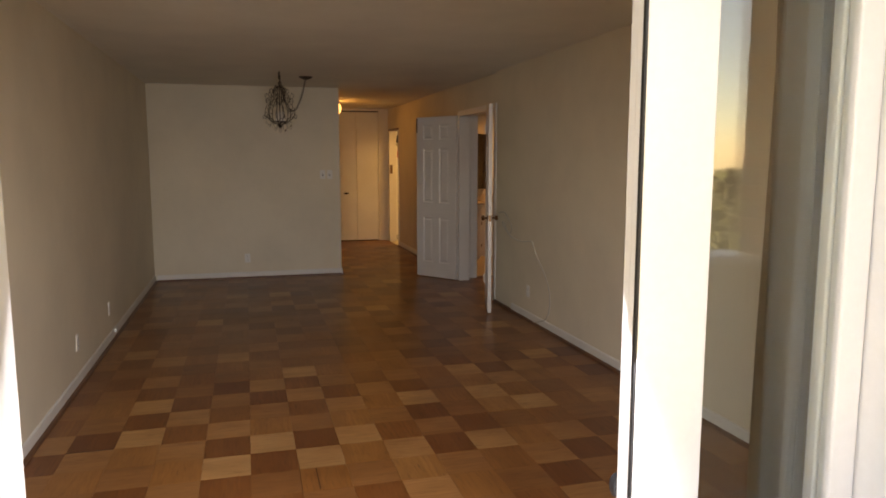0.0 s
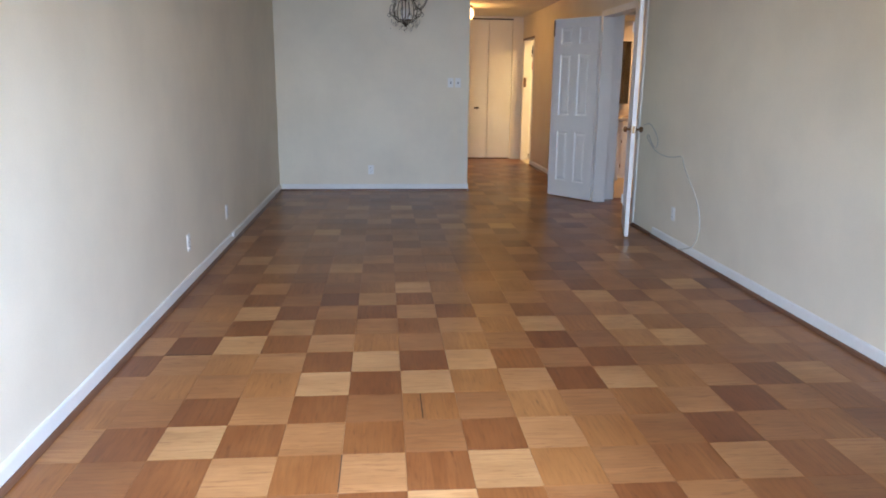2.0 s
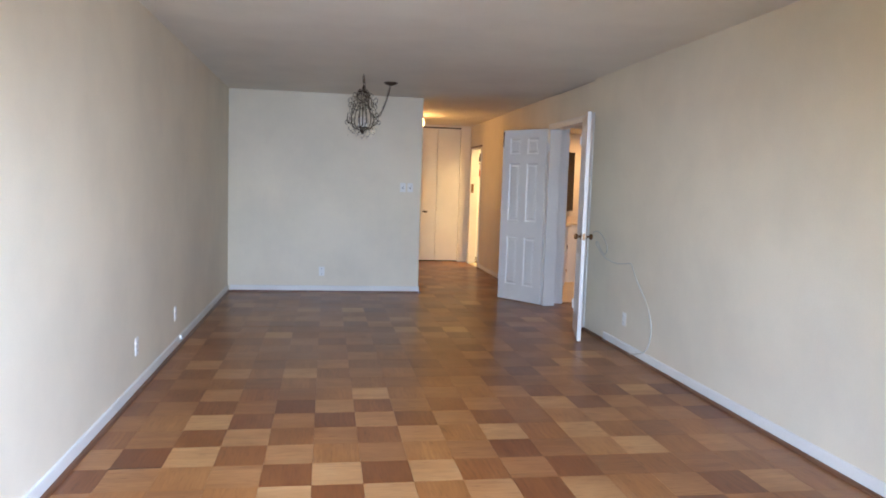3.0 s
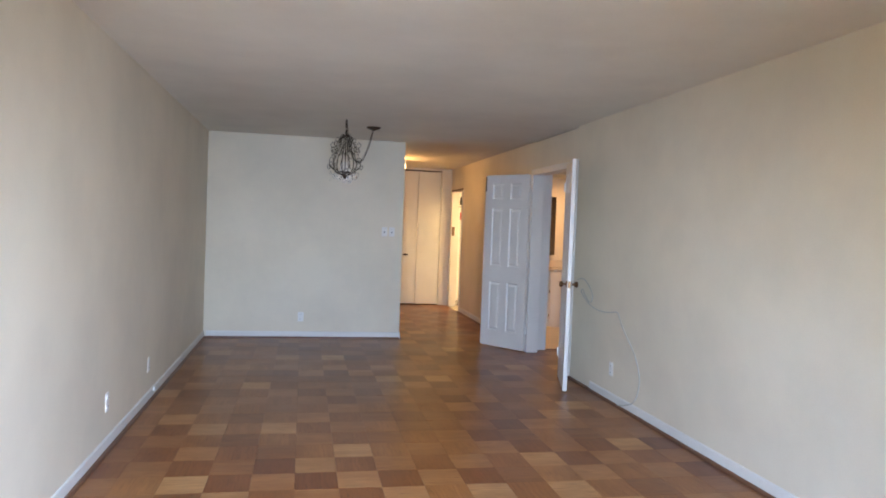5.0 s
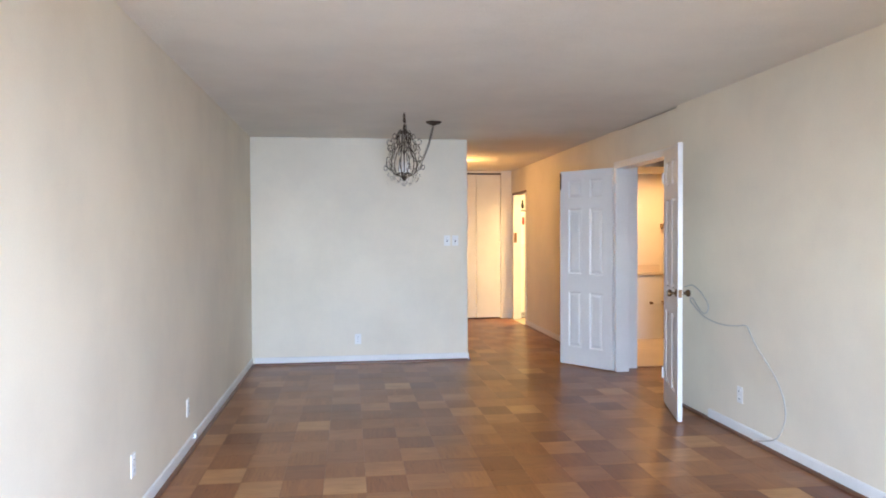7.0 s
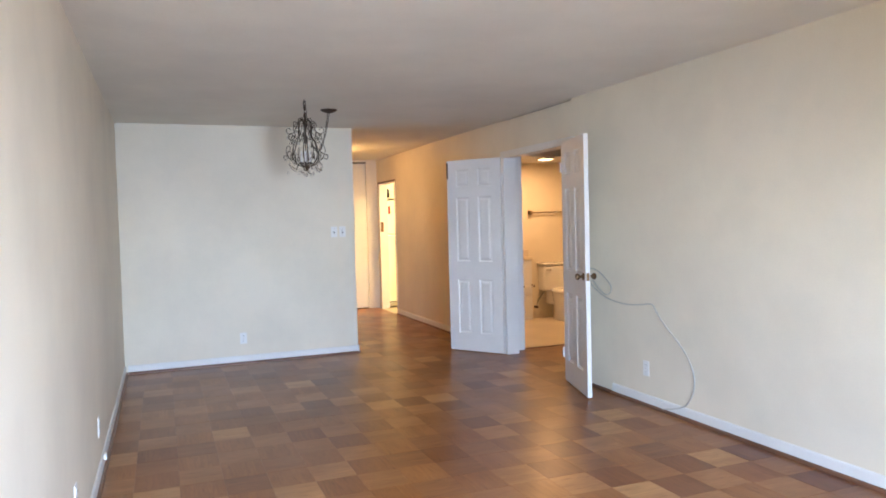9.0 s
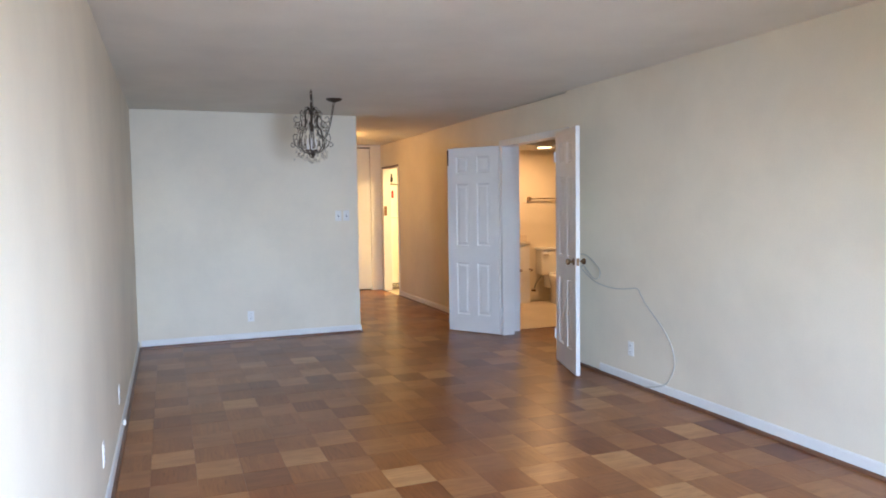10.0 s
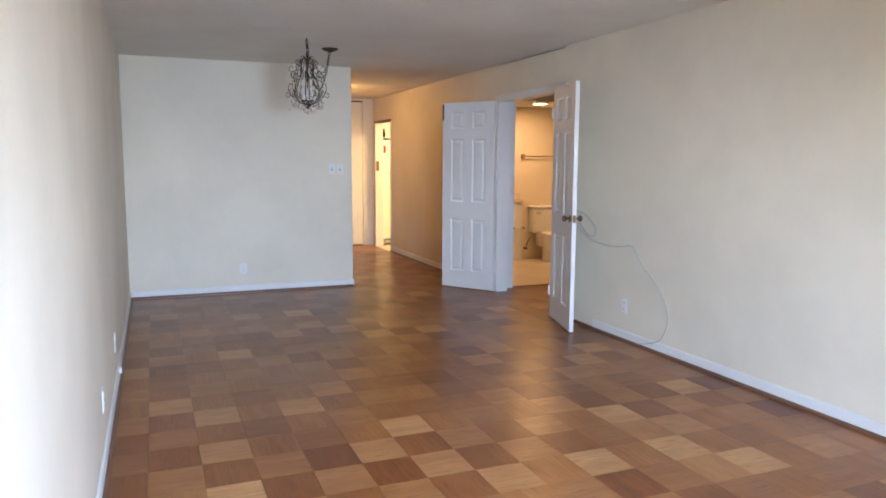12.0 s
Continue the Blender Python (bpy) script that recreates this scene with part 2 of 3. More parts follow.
def lathe(profile, n=20, bm=None, m=None):
    """A body turned round z out of (radius, height) pairs."""
    bm = bm or bmesh.new()
    rings = []
    for r, z in profile:
        ring = [bm.verts.new((max(r, 1e-4) * math.cos(2 * math.pi * k / n), max(r, 1e-4) * math.sin(2 * math.pi * k / n), z)) for k in range(n)]
        if m is not None:
            for v in ring:
                v.co = m @ v.co
        rings.append(ring)
    for a, b in zip(rings, rings[1:]):
        for k in range(n):
            bm.faces.new((a[k], a[(k + 1) % n], b[(k + 1) % n], b[k]))
    bm.faces.new(rings[0][::-1])
    bm.faces.new(rings[-1])
    return bm


def tube(points, r, n=8, bm=None):
    """A round bar along a line of points."""
    bm = bm or bmesh.new()
    pts = [Vector(p) for p in points]
    rings, side = [], None
    for i, p in enumerate(pts):
        d = (pts[min(i + 1, len(pts) - 1)] - pts[max(i - 1, 0)]).normalized()
        if side is None:
            side = d.orthogonal().normalized()
        side = (side - d * side.dot(d)).normalized()
        up = d.cross(side)
        rings.append([bm.verts.new(p + r * (side * math.cos(2 * math.pi * k / n) + up * math.sin(2 * math.pi * k / n))) for k in range(n)])
    for a, b in zip(rings, rings[1:]):
        for k in range(n):
            bm.faces.new((a[k], a[(k + 1) % n], b[(k + 1) % n], b[k]))
    bm.faces.new(rings[0][::-1])
    bm.faces.new(rings[-1])
    return bm


def smooth_line(points, steps=8):
    """Catmull-Rom through the points."""
    pts = [Vector(p) for p in points]
    pts = [2 * pts[0] - pts[1]] + pts + [2 * pts[-1] - pts[-2]]
    out = []
    for i in range(1, len(pts) - 2):
        p0, p1, p2, p3 = pts[i - 1:i + 3]
        for k in range(steps):
            t = k / steps
            out.append(0.5 * (2 * p1 + (p2 - p0) * t + (2 * p0 - 5 * p1 + 4 * p2 - p3) * t * t + (3 * p1 - p0 - 3 * p2 + p3) * t ** 3))
    out.append(pts[-2])
    return out


def structure(name, bm, mat, label, category):
    return tagged(part(name, bm, mat), label, category, kind="structure")


# ---- the plan ----
RX = 3.71          # right wall
WY = 7.895          # far wall of the room
WEND = 2.340       # its free end, where the hall begins
HY = 11.70         # end of the hall
H = 2.445          # ceiling
SY = -0.52         # inside face of the balcony wall
SO = -0.76         # its outside face
D1, D2 = 5.66, 7.00    # bathroom double door
K1, K2 = 10.72, 11.55  # kitchen door
DH = 2.075

structure("wall_west", box((-0.15, SO, 0), (0, WY + 0.15, H)), WALL, "warm off-white painted plaster wall", "wall")
structure("wall_north", box((0.0, WY, 0), (WEND, WY + 0.13, H), 0.004), WALL, "warm off-white painted wall with a free end", "wall")

# right wall with the two openings; the stretch past the seam stops short of the ceiling
structure("wall_east", box((RX, SO, 0), (RX + 0.12, D1, H)), WALL, "warm off-white painted plaster wall", "wall")
bm = box((RX + 0.012, D1, DH), (RX + 0.12, D2, H - 0.014))
box((RX + 0.012, D2, 0), (RX + 0.12, K1, H - 0.004), bm=bm)
box((RX + 0.012, K1, DH - 0.02), (RX + 0.12, K2, H - 0.004), bm=bm)
box((RX + 0.012, K2, 0), (RX + 0.12, HY + 0.2, H - 0.004), bm=bm)
structure("wall_hall", bm, WALL, "warm off-white painted hall wall with door openings", "wall")
bm = box((3.54, HY, 0), (RX + 0.012, HY + 0.12, H))
box((0.8, HY, 2.408), (3.54, HY + 0.12, H), bm=bm)
box((0.8, HY, 0), (2.70, HY + 0.12, 2.408), bm=bm)
structure("wall_hall_end", bm, WALL, "cream painted end wall round the closet", "wall")
structure("wall_foyer", box((0.68, WY + 0.13, 0), (0.80, HY + 0.12, H)), WALL, "off-white painted foyer wall", "wall")
structure("ceiling", box((-0.15, SO, H), (RX + 0.12, HY + 0.9, H + 0.12)), CEIL, "off-white textured ceiling", "ceiling")
structure("floor", box((-0.15, SO, -0.10), (RX + 0.12, HY + 0.85, -0.012)), SUBFLOOR, "dark bed of the parquet joints", "floor")

# balcony wall with the sliding door's opening
GX1, GX2, GH = 0.790, 2.200, 2.10
bm = box((0.0, SO, 0), (GX1, SY, H))
box((GX2, SO, 0), (RX, SY, H), bm=bm)
box((GX1, SO, GH), (GX2, SY, H), bm=bm)
structure("wall_south", bm, WALL, "off-white painted wall round the sliding door", "wall")

# closet behind the bifold doors
bm = box((2.6, HY + 0.75, 0), (3.8, HY + 0.85, H))
box((2.5, HY + 0.12, 0), (2.6, HY + 0.85, H), bm=bm)
box((3.7, HY + 0.12, 0), (3.8, HY + 0.85, H), bm=bm)
structure("wall_closet", bm, WALL, "plain painted closet walls", "wall")


# ---- skirting ----
def skirting(name, a, b, normal):
    """A white board and a brown quarter-round from a to b, standing off along normal."""
    a, b, n = Vector((*a, 0)), Vector((*b, 0)), Vector((*normal, 0))
    d = (b - a).normalized()
    top = thing(name, "white painted baseboard with a brown shoe moulding", "baseboard", kind="structure")

    def run(profile):
        bm = bmesh.new()
        ends = [[bm.verts.new(p + n * u + Vector((0, 0, v))) for u, v in profile] for p in (a, b)]
        k = len(profile)
        for i in range(k):
            bm.faces.new((ends[0][i], ends[0][(i + 1) % k], ends[1][(i + 1) % k], ends[1][i]))
        bm.faces.new(ends[0])
        bm.faces.new(ends[1][::-1])
        return bm
    part("board", run([(0, 0.0), (0.012, 0.0), (0.012, 0.070), (0.009, 0.080), (0.004, 0.084), (0, 0.084)]), TRIM, top)
    part("shoe_moulding", run([(0.012, 0.0)] + [(0.012 + 0.018 * math.cos(q), 0.022 * math.sin(q)) for q in (0, 0.4, 0.8, 1.2, 1.57)]), SHOE, top, "brown stained quarter-round")
    return top


skirting("baseboard_west", (0, SY), (0, WY - 0.0), (1, 0))
skirting("baseboard_north", (0.03, WY), (WEND, WY), (0, -1))
skirting("baseboard_end", (WEND, WY), (WEND, WY + 0.13), (1, 0))
skirting("baseboard_east", (RX, SY), (RX, 5.11), (-1, 0))
structure("shoe_stub", box((RX - 0.028, 5.13, -0.001), (RX, 5.61, 0.024), 0.006), SHOE, "bare brown shoe moulding behind the door leaf", "trim")
skirting("baseboard_hall", (RX + 0.012, D2 + 0.085), (RX + 0.012, K1), (-1, 0))


# ---- panelled doors ----
def panel_door(name, width, height, thick, m, label, group, knob_side=0):
    """A six-panel leaf: hinge edge on local x = 0, leaf along +x, faces at y = 0 and y = -thick."""
    top = thing(name, label, "door", m, group)
    stile, mull = 0.112, 0.105
    pw = (width - 2 * stile - mull) / 2
    rows = [(0.20, 0.785), (0.975, 1.665), (1.775, height - 0.10)]
    fields = [(x, x + pw, z0, z1) for x in (stile, stile + pw + mull) for z0, z1 in rows]
    bm = bmesh.new()
    xs = [0, stile, stile + pw, stile + pw + mull, width - stile, width]
    zs = [0.012] + [z for r in rows for z in r] + [height]
    hole = {(1, 1), (3, 1), (1, 3), (3, 3), (1, 5), (3, 5)}
    for side, y in ((1, 0.0), (-1, -thick)):
        for i in range(5):
            for j in range(7):
                x0, x1, z0, z1 = xs[i], xs[i + 1], zs[j], zs[j + 1]
                if (i, j) in hole:
                    rings = []
                    for inset, dy in ((0, 0), (0.012, -0.011), (0.022, -0.011), (0.042, -0.003)):
                        yy = y + side * dy
                        rings.append([bm.verts.new(p) for p in ((x0 + inset, yy, z0 + inset), (x1 - inset, yy, z0 + inset), (x1 - inset, yy, z1 - inset), (x0 + inset, yy, z1 - inset))])
                    for a, b in zip(rings, rings[1:]):
                        for k in range(4):
                            bm.faces.new((a[k], a[(k + 1) % 4], b[(k + 1) % 4], b[k]))
                    bm.faces.new(rings[-1])
                else:
                    bm.faces.new([bm.verts.new(p) for p in ((x0, y, z0), (x1, y, z0), (x1, y, z1), (x0, y, z1))])
    z0 = 0.012
    for q in (((0, 0, z0), (0, -thick, z0), (0, -thick, height), (0, 0, height)), ((0, 0, height), (0, -thick, height), (width, -thick, height), (width, 0, height)), ((0, 0, z0), (width, 0, z0), (width, -thick, z0), (0, -thick, z0)), ((width, 0, z0), (width, 0, height), (width, -thick, height), (width, -thick, z0))):
        bm.faces.new([bm.verts.new(p) for p in q])
    bmesh.ops.remove_doubles(bm, verts=bm.verts, dist=1e-5)
    part("leaf", bm, DOOR, top)
    return top


def knob(parent, x, y, z, out):
    """A round knob with its rose, standing off along out (+1 or -1) in the leaf's y."""
    m = Matrix.Translation((x, y, z)) @ Matrix.Rotation(radians(-90 * out), 4, "X")
    k = part("knob", lathe([(0.010, 0.0), (0.010, 0.030), (0.022, 0.036), (0.027, 0.048), (0.024, 0.060), (0.012, 0.066)], 18, m=m), BRASS, parent, "round aged brass knob", True)
    part("rose", lathe([(0.030, 0.0), (0.030, 0.004), (0.022, 0.009), (0.011, 0.010)], 18, m=m), BRASS, k, "", True)


def hinge(parent, x, y, z):
    bm = cylinder((x, y, z - 0.045), (x, y, z + 0.045), 0.006, n=10)
    box((x - 0.002, y - 0.030, z - 0.044), (x + 0.002, y, z + 0.044), bm=bm)
    part("hinge", bm, TRIM, parent, "painted-over butt hinge", True)


def leaf_pose(hx, hy, fx, fy):
    return pose(hx, hy, 0, 0, 0, math.degrees(math.atan2(fy - hy, fx - hx)))


left_leaf = panel_door("door_leaf", 0.660, 2.062, 0.035, leaf_pose(3.666, 6.988, 3.295, 7.527), "white six-panel door leaf swung open into the room", "bathroom double door")
right_leaf = panel_door("door_leaf", 0.660, 2.062, 0.035, leaf_pose(3.640, 5.660, 3.455, 5.026), "white six-panel door leaf folded back beside the wall, with brass knobs", "bathroom double door")
for z in (0.25, 1.85):
    hinge(left_leaf, -0.004, -0.02, z)
    hinge(right_leaf, -0.004, -0.02, z)
knob(right_leaf, 0.600, 0.0, 0.955, 1)
knob(right_leaf, 0.600, -0.035, 0.955, -1)
part("latch_plate", box((0.6585, -0.030, 0.925), (0.6615, -0.005, 0.985), 0.0008), BRASS, right_leaf, "aged brass latch plate")
part("flush_bolt", box((0.645, -0.030, 1.87), (0.6620, 0.0025, 2.045), 0.0008), IRON, left_leaf, "dark flush bolt plate")

# frame of the double door
fr = thing("door_frame", "white painted casing and jambs of the bathroom doorway", "door frame", kind="structure")
part("jamb", box((RX - 0.004, D2 - 0.022, 0), (RX + 0.132, D2, DH - 0.022), 0.002), TRIM, fr)
part("jamb", box((RX - 0.012, D1, 0), (RX + 0.132, D1 + 0.022, DH - 0.022), 0.002), TRIM, fr)
part("head", box((RX - 0.008, D1, DH - 0.022), (RX + 0.132, D2, DH), 0.002), TRIM, fr)
part("casing", box((RX - 0.006, D2, 0), (RX + 0.012, D2 + 0.048, DH + 0.045), 0.003), TRIM, fr)
part("casing", box((RX - 0.016, D1 - 0.048, 0), (RX, D1, DH + 0.045), 0.003), TRIM, fr)
part("casing", box((RX - 0.006, D1, DH), (RX + 0.012, D2, DH + 0.045), 0.003), TRIM, fr)

# kitchen door frame: plain jambs with a strike plate
kf = thing("kitchen_door_frame", "cream painted jambs of the kitchen doorway", "door frame", kind="structure")
part("jamb", box((RX - 0.004, K2 - 0.025, 0), (RX + 0.13, K2 + 0.02, DH - 0.035), 0.002), CLOSET, kf)
part("jamb", box((RX - 0.004, K1 - 0.02, 0), (RX + 0.13, K1 + 0.012, DH - 0.035), 0.002), CLOSET, kf)
part("head", box((RX - 0.006, K1 - 0.02, DH - 0.035), (RX + 0.13, K2 + 0.02, DH - 0.005), 0.002), SHOE, kf, "brown unpainted head")
part("strike_plate", box((RX + 0.01, K2 - 0.029, 1.26), (RX + 0.06, K2 - 0.024, 1.42), 0.001), BRASS, kf, "brass strike plate")


# ---- bifold closet ----
bi = thing("bifold_closet_door", "cream painted flat bifold closet doors, closed", "closet door")
for i, x in enumerate((2.705, 3.119)):
    p = part("leaf", box((x + 0.003, HY - 0.012, 0.02), (x + 0.411, HY + 0.018, 2.385), 0.003), CLOSET, bi)
    if i == 0:
        k = part("pull", lathe([(0.008, 0), (0.008, 0.012), (0.018, 0.018), (0.020, 0.026), (0.010, 0.032)], 14, m=Matrix.Translation((2.925, HY - 0.012, 0.895)) @ Matrix.Rotation(radians(90), 4, "X")), IRON, p, "dark bronze pull", True)
        part("backplate", box((2.880, HY - 0.017, 0.880), (2.970, HY - 0.0115, 0.910), 0.002), IRON, k)
part("track", box((2.70, HY - 0.014, 2.388), (3.54, HY + 0.02, 2.408), 0.001), IRON, bi, "dark metal top track")


# ---- plates on the walls ----
def outlet(m, label, slots=True):
    """A duplex outlet: plate in the xz plane, facing -y."""
    top = thing("outlet", label, "outlet", m, "wall outlets")
    part("plate", box((-0.035, -0.006, -0.057), (0.035, 0.0, 0.057), 0.003), PLATE, top)
    if slots:
        for z in (-0.026, 0.026):
            f = part("socket", lathe([(0.0165, 0), (0.0165, 0.002), (0.015, 0.003)], 16, m=Matrix.Translation((0, -0.0055, z)) @ Matrix.Rotation(radians(90), 4, "X")), PLATE, top)
            for x in (-0.0065, 0.0065):
                part("slot", box((x - 0.0012, -0.0092, z - 0.005), (x + 0.0012, -0.0083, z + 0.006)), SLOT, f)
        part("screw", cylinder((0, -0.0075, 0), (0, -0.0055, 0), 0.003, n=8), CHROME, top)
    return top


outlet(pose(1.128, WY, 0.262), "white duplex outlet low on the far wall")
outlet(pose(0, 4.83, 0.290, 0, 0, 90), "white blank outlet plate on the long wall")
outlet(pose(0, 3.66, 0.295, 0, 0, 90), "white blank outlet plate on the long wall")
outlet(pose(RX, 4.685, 0.280, 0, 0, -90), "white outlet plate beside the cable loop")

jack = thing("phone_jack", "small white phone jack on the baseboard", "phone jack", pose(0.012, 4.97, 0.072, 0, 0, 90))
part("body", box((-0.020, -0.016, -0.018), (0.020, 0, 0.018), 0.004), PLATE, jack)
part("socket", box((-0.006, -0.0172, -0.006), (0.006, -0.0155, 0.006)), SLOT, jack)

def light_switch(m):
    top = thing("light_switch", "white single toggle switch plate by the hall", "switch", m, "switches by the hall")
    part("plate", box((-0.035, -0.006, -0.057), (0.035, 0, 0.057), 0.003), PLATE, top)
    t = part("toggle", box((-0.005, -0.018, 0.000), (0.005, -0.005, 0.014), 0.002), PLATE, top)
    part("slot", box((-0.007, -0.0066, -0.013), (0.007, -0.0058, 0.015)), SLOT, t)
    for z in (-0.030, 0.030):
        part("screw", cylinder((0, -0.0075, z), (0, -0.0055, z), 0.003, n=8), CHROME, top)


light_switch(pose(2.112, WY, 1.330))
light_switch(pose(2.203, WY, 1.330))


# ---- cable on the right wall ----
cx = RX - 0.006
pts = [(cx, 5.5, 0.97), (cx, 5.38, 0.99), (cx - 0.012, 5.25, 0.965), (cx - 0.018, 5.14, 0.91), (cx - 0.02, 5.085, 0.86), (cx - 0.02, 5.1, 0.81), (cx - 0.014, 5.18, 0.795), (cx - 0.008, 5.28, 0.84), (cx - 0.004, 5.36, 0.89), (cx - 0.002, 5.4, 0.87), (cx, 5.34, 0.83), (cx, 5.2, 0.77), (cx, 5.05, 0.745), (cx, 4.9, 0.738), (cx, 4.75, 0.75), (cx, 4.61, 0.768), (cx, 4.555, 0.72), (cx, 4.48, 0.645), (cx, 4.28, 0.49), (cx, 4.18, 0.355), (cx, 4.17, 0.23), (cx, 4.24, 0.11), (cx - 0.022, 4.34, 0.06), (cx - 0.034, 4.46, 0.030)]
cable = part("wall_cable", tube(smooth_line(pts, 8), 0.0048, 8), CABLE, smooth=True)
tagged(cable, "loose grey-white cable looped down the wall", "cable")


# ---- chandelier ----
def chandelier(m):
    top = thing("chandelier", "small dark wrought-iron birdcage chandelier with crystal drops", "chandelier", m)
    part("stem", lathe([(0.004, 0.31), (0.006, 0.295), (0.012, 0.28), (0.006, 0.26), (0.006, 0.10), (0.013, 0.07), (0.005, 0.05), (0.005, -0.12), (0.030, -0.13), (0.034, -0.145), (0.016, -0.16), (0.008, -0.175)][::-1], 12), IRON, top, "", True)
    rnd = random.Random(5)
    for k in range(6):
        a = 2 * math.pi * k / 6 + 0.2
        ca, sa = math.cos(a), math.sin(a)

        def at(r, z, ca=ca, sa=sa):
            return (1.07 * r * ca, 1.07 * r * sa, z)
        rib = part("rib", tube(smooth_line([at(0.008, 0.25), at(0.045, 0.235), at(0.055, 0.19), at(0.050, 0.13), at(0.085, 0.06), at(0.105, -0.01), at(0.100, -0.08), at(0.060, -0.125), at(0.012, -0.135)], 5), 0.0040, 6), IRON, top, "", True)
        part("scroll", tube(smooth_line([at(0.085, 0.06), at(0.120, 0.075), at(0.135, 0.105), at(0.118, 0.130), at(0.100, 0.115), at(0.108, 0.098)], 5), 0.0029, 6), IRON, rib, "", True)
        part("scroll", tube(smooth_line([at(0.050, 0.19), at(0.080, 0.185), at(0.095, 0.205), at(0.080, 0.228), at(0.064, 0.215)], 5), 0.0028, 6), IRON, rib, "", True)
        part("scroll", tube(smooth_line([at(0.098, -0.08), at(0.135, -0.070), at(0.148, -0.035), at(0.130, -0.012), at(0.116, -0.030)], 5), 0.0029, 6), IRON, rib, "", True)
        cb, sb = math.cos(a + math.pi / 6), math.sin(a + math.pi / 6)

        def mid(r, z, ca=cb, sa=sb):
            return (r * ca, r * sa, z)
        arm = part("arm", tube(smooth_line([mid(0.012, -0.132), mid(0.070, -0.125), mid(0.128, -0.075), mid(0.158, -0.020), mid(0.150, 0.030), mid(0.125, 0.028), mid(0.128, 0.004)], 5), 0.0028, 6), IRON, top, "", True)
        part("scroll", tube(smooth_line([mid(0.140, -0.060), mid(0.165, -0.080), mid(0.180, -0.060), mid(0.170, -0.040), mid(0.158, -0.052)], 5), 0.0028, 6), IRON, arm, "", True)
        arm = part("arm", tube(smooth_line([mid(0.010, 0.245), mid(0.045, 0.260), mid(0.062, 0.215), mid(0.090, 0.150), mid(0.132, 0.130), mid(0.152, 0.160), mid(0.132, 0.182), mid(0.116, 0.164)], 5), 0.0027, 6), IRON, top, "", True)
        part("scroll", tube(smooth_line([mid(0.090, 0.150), mid(0.080, 0.110), mid(0.110, 0.085), mid(0.135, 0.100), mid(0.122, 0.118)], 5), 0.0028, 6), IRON, arm, "", True)
        c = part("candle", lathe([(0.006, -0.105), (0.006, -0.05), (0.004, -0.047), (0.006, -0.030), (0.005, -0.015), (0.0015, -0.003)], 8, m=Matrix.Translation((0.040 * ca, 0.040 * sa, 0.0))), PLATE, top, "white candle sleeve with bulb", True)
        part("cup", lathe([(0.004, -0.118), (0.016, -0.112), (0.018, -0.104), (0.010, -0.101)], 8, m=Matrix.Translation((0.040 * ca, 0.040 * sa, 0.0))), IRON, c, "", True)

        def drop(r, z, size, twist=0.0, a=a):
            bm = bmesh.new()
            made = bmesh.ops.create_icosphere(bm, subdivisions=1, radius=size)["verts"]
            for v in made:
                v.co.z *= 1.45
            mm = Matrix.Translation((r * math.cos(a + twist), r * math.sin(a + twist), z))
            bmesh.ops.transform(bm, matrix=mm, verts=made)
            cylinder(mm @ Vector((0, 0, size)), mm @ Vector((0, 0, size + 0.022)), 0.0009, n=5, bm=bm)
            part("crystal_drop", bm, CRYSTAL, top)
        for r, z, s in ((0.140, -0.125, 0.0105), (0.132, 0.055, 0.0085), (0.092, 0.165, 0.0075), (0.105, -0.165, 0.0110)):
            drop(r, z + rnd.uniform(-0.008, 0.008), s)
        for r, z, s in ((0.120, -0.150, 0.0105), (0.115, -0.045, 0.0080), (0.060, -0.190, 0.0110), (0.098, 0.09, 0.007)):
            drop(r, z + rnd.uniform(-0.010, 0.010), s, math.pi / 6)
    for q in range(56):
        drop(rnd.uniform(0.07, 0.165), rnd.uniform(-0.185, 0.12), rnd.uniform(0.006, 0.0105), rnd.uniform(0, 6.28))
    bm = bmesh.new()
    bmesh.ops.create_icosphere(bm, subdivisions=1, radius=0.016)
    bmesh.ops.translate(bm, verts=bm.verts, vec=(0, 0, -0.205))
    part("crystal_drop", bm, CRYSTAL, top)
    return top


def chain(points, name, parent, pitch=0.032, r=0.0030):
    """Oval links, turn about, along a line."""
    line = [Vector(p) for p in points]
    lengths = [0.0]
    for a, b in zip(line, line[1:]):
        lengths.append(lengths[-1] + (b - a).length)
    bm = bmesh.new()
    count = int(lengths[-1] / pitch)
    for i in range(count):
        s = (i + 0.5) * pitch
        j = max(k for k in range(len(line) - 1) if lengths[k] <= s)
        d = (line[j + 1] - line[j]).normalized()
        p = line[j] + d * (s - lengths[j])
        u = d.orthogonal().normalized()
        w = d.cross(u)
        side = u if i % 2 else w
        loop = [p + d * (0.0205 * math.cos(q)) + side * (0.0105 * math.sin(q)) for q in [2 * math.pi * k / 8 for k in range(9)]]
        tube(loop, r, 5, bm=bm)
    return part(name, bm, IRON, parent, "", True)


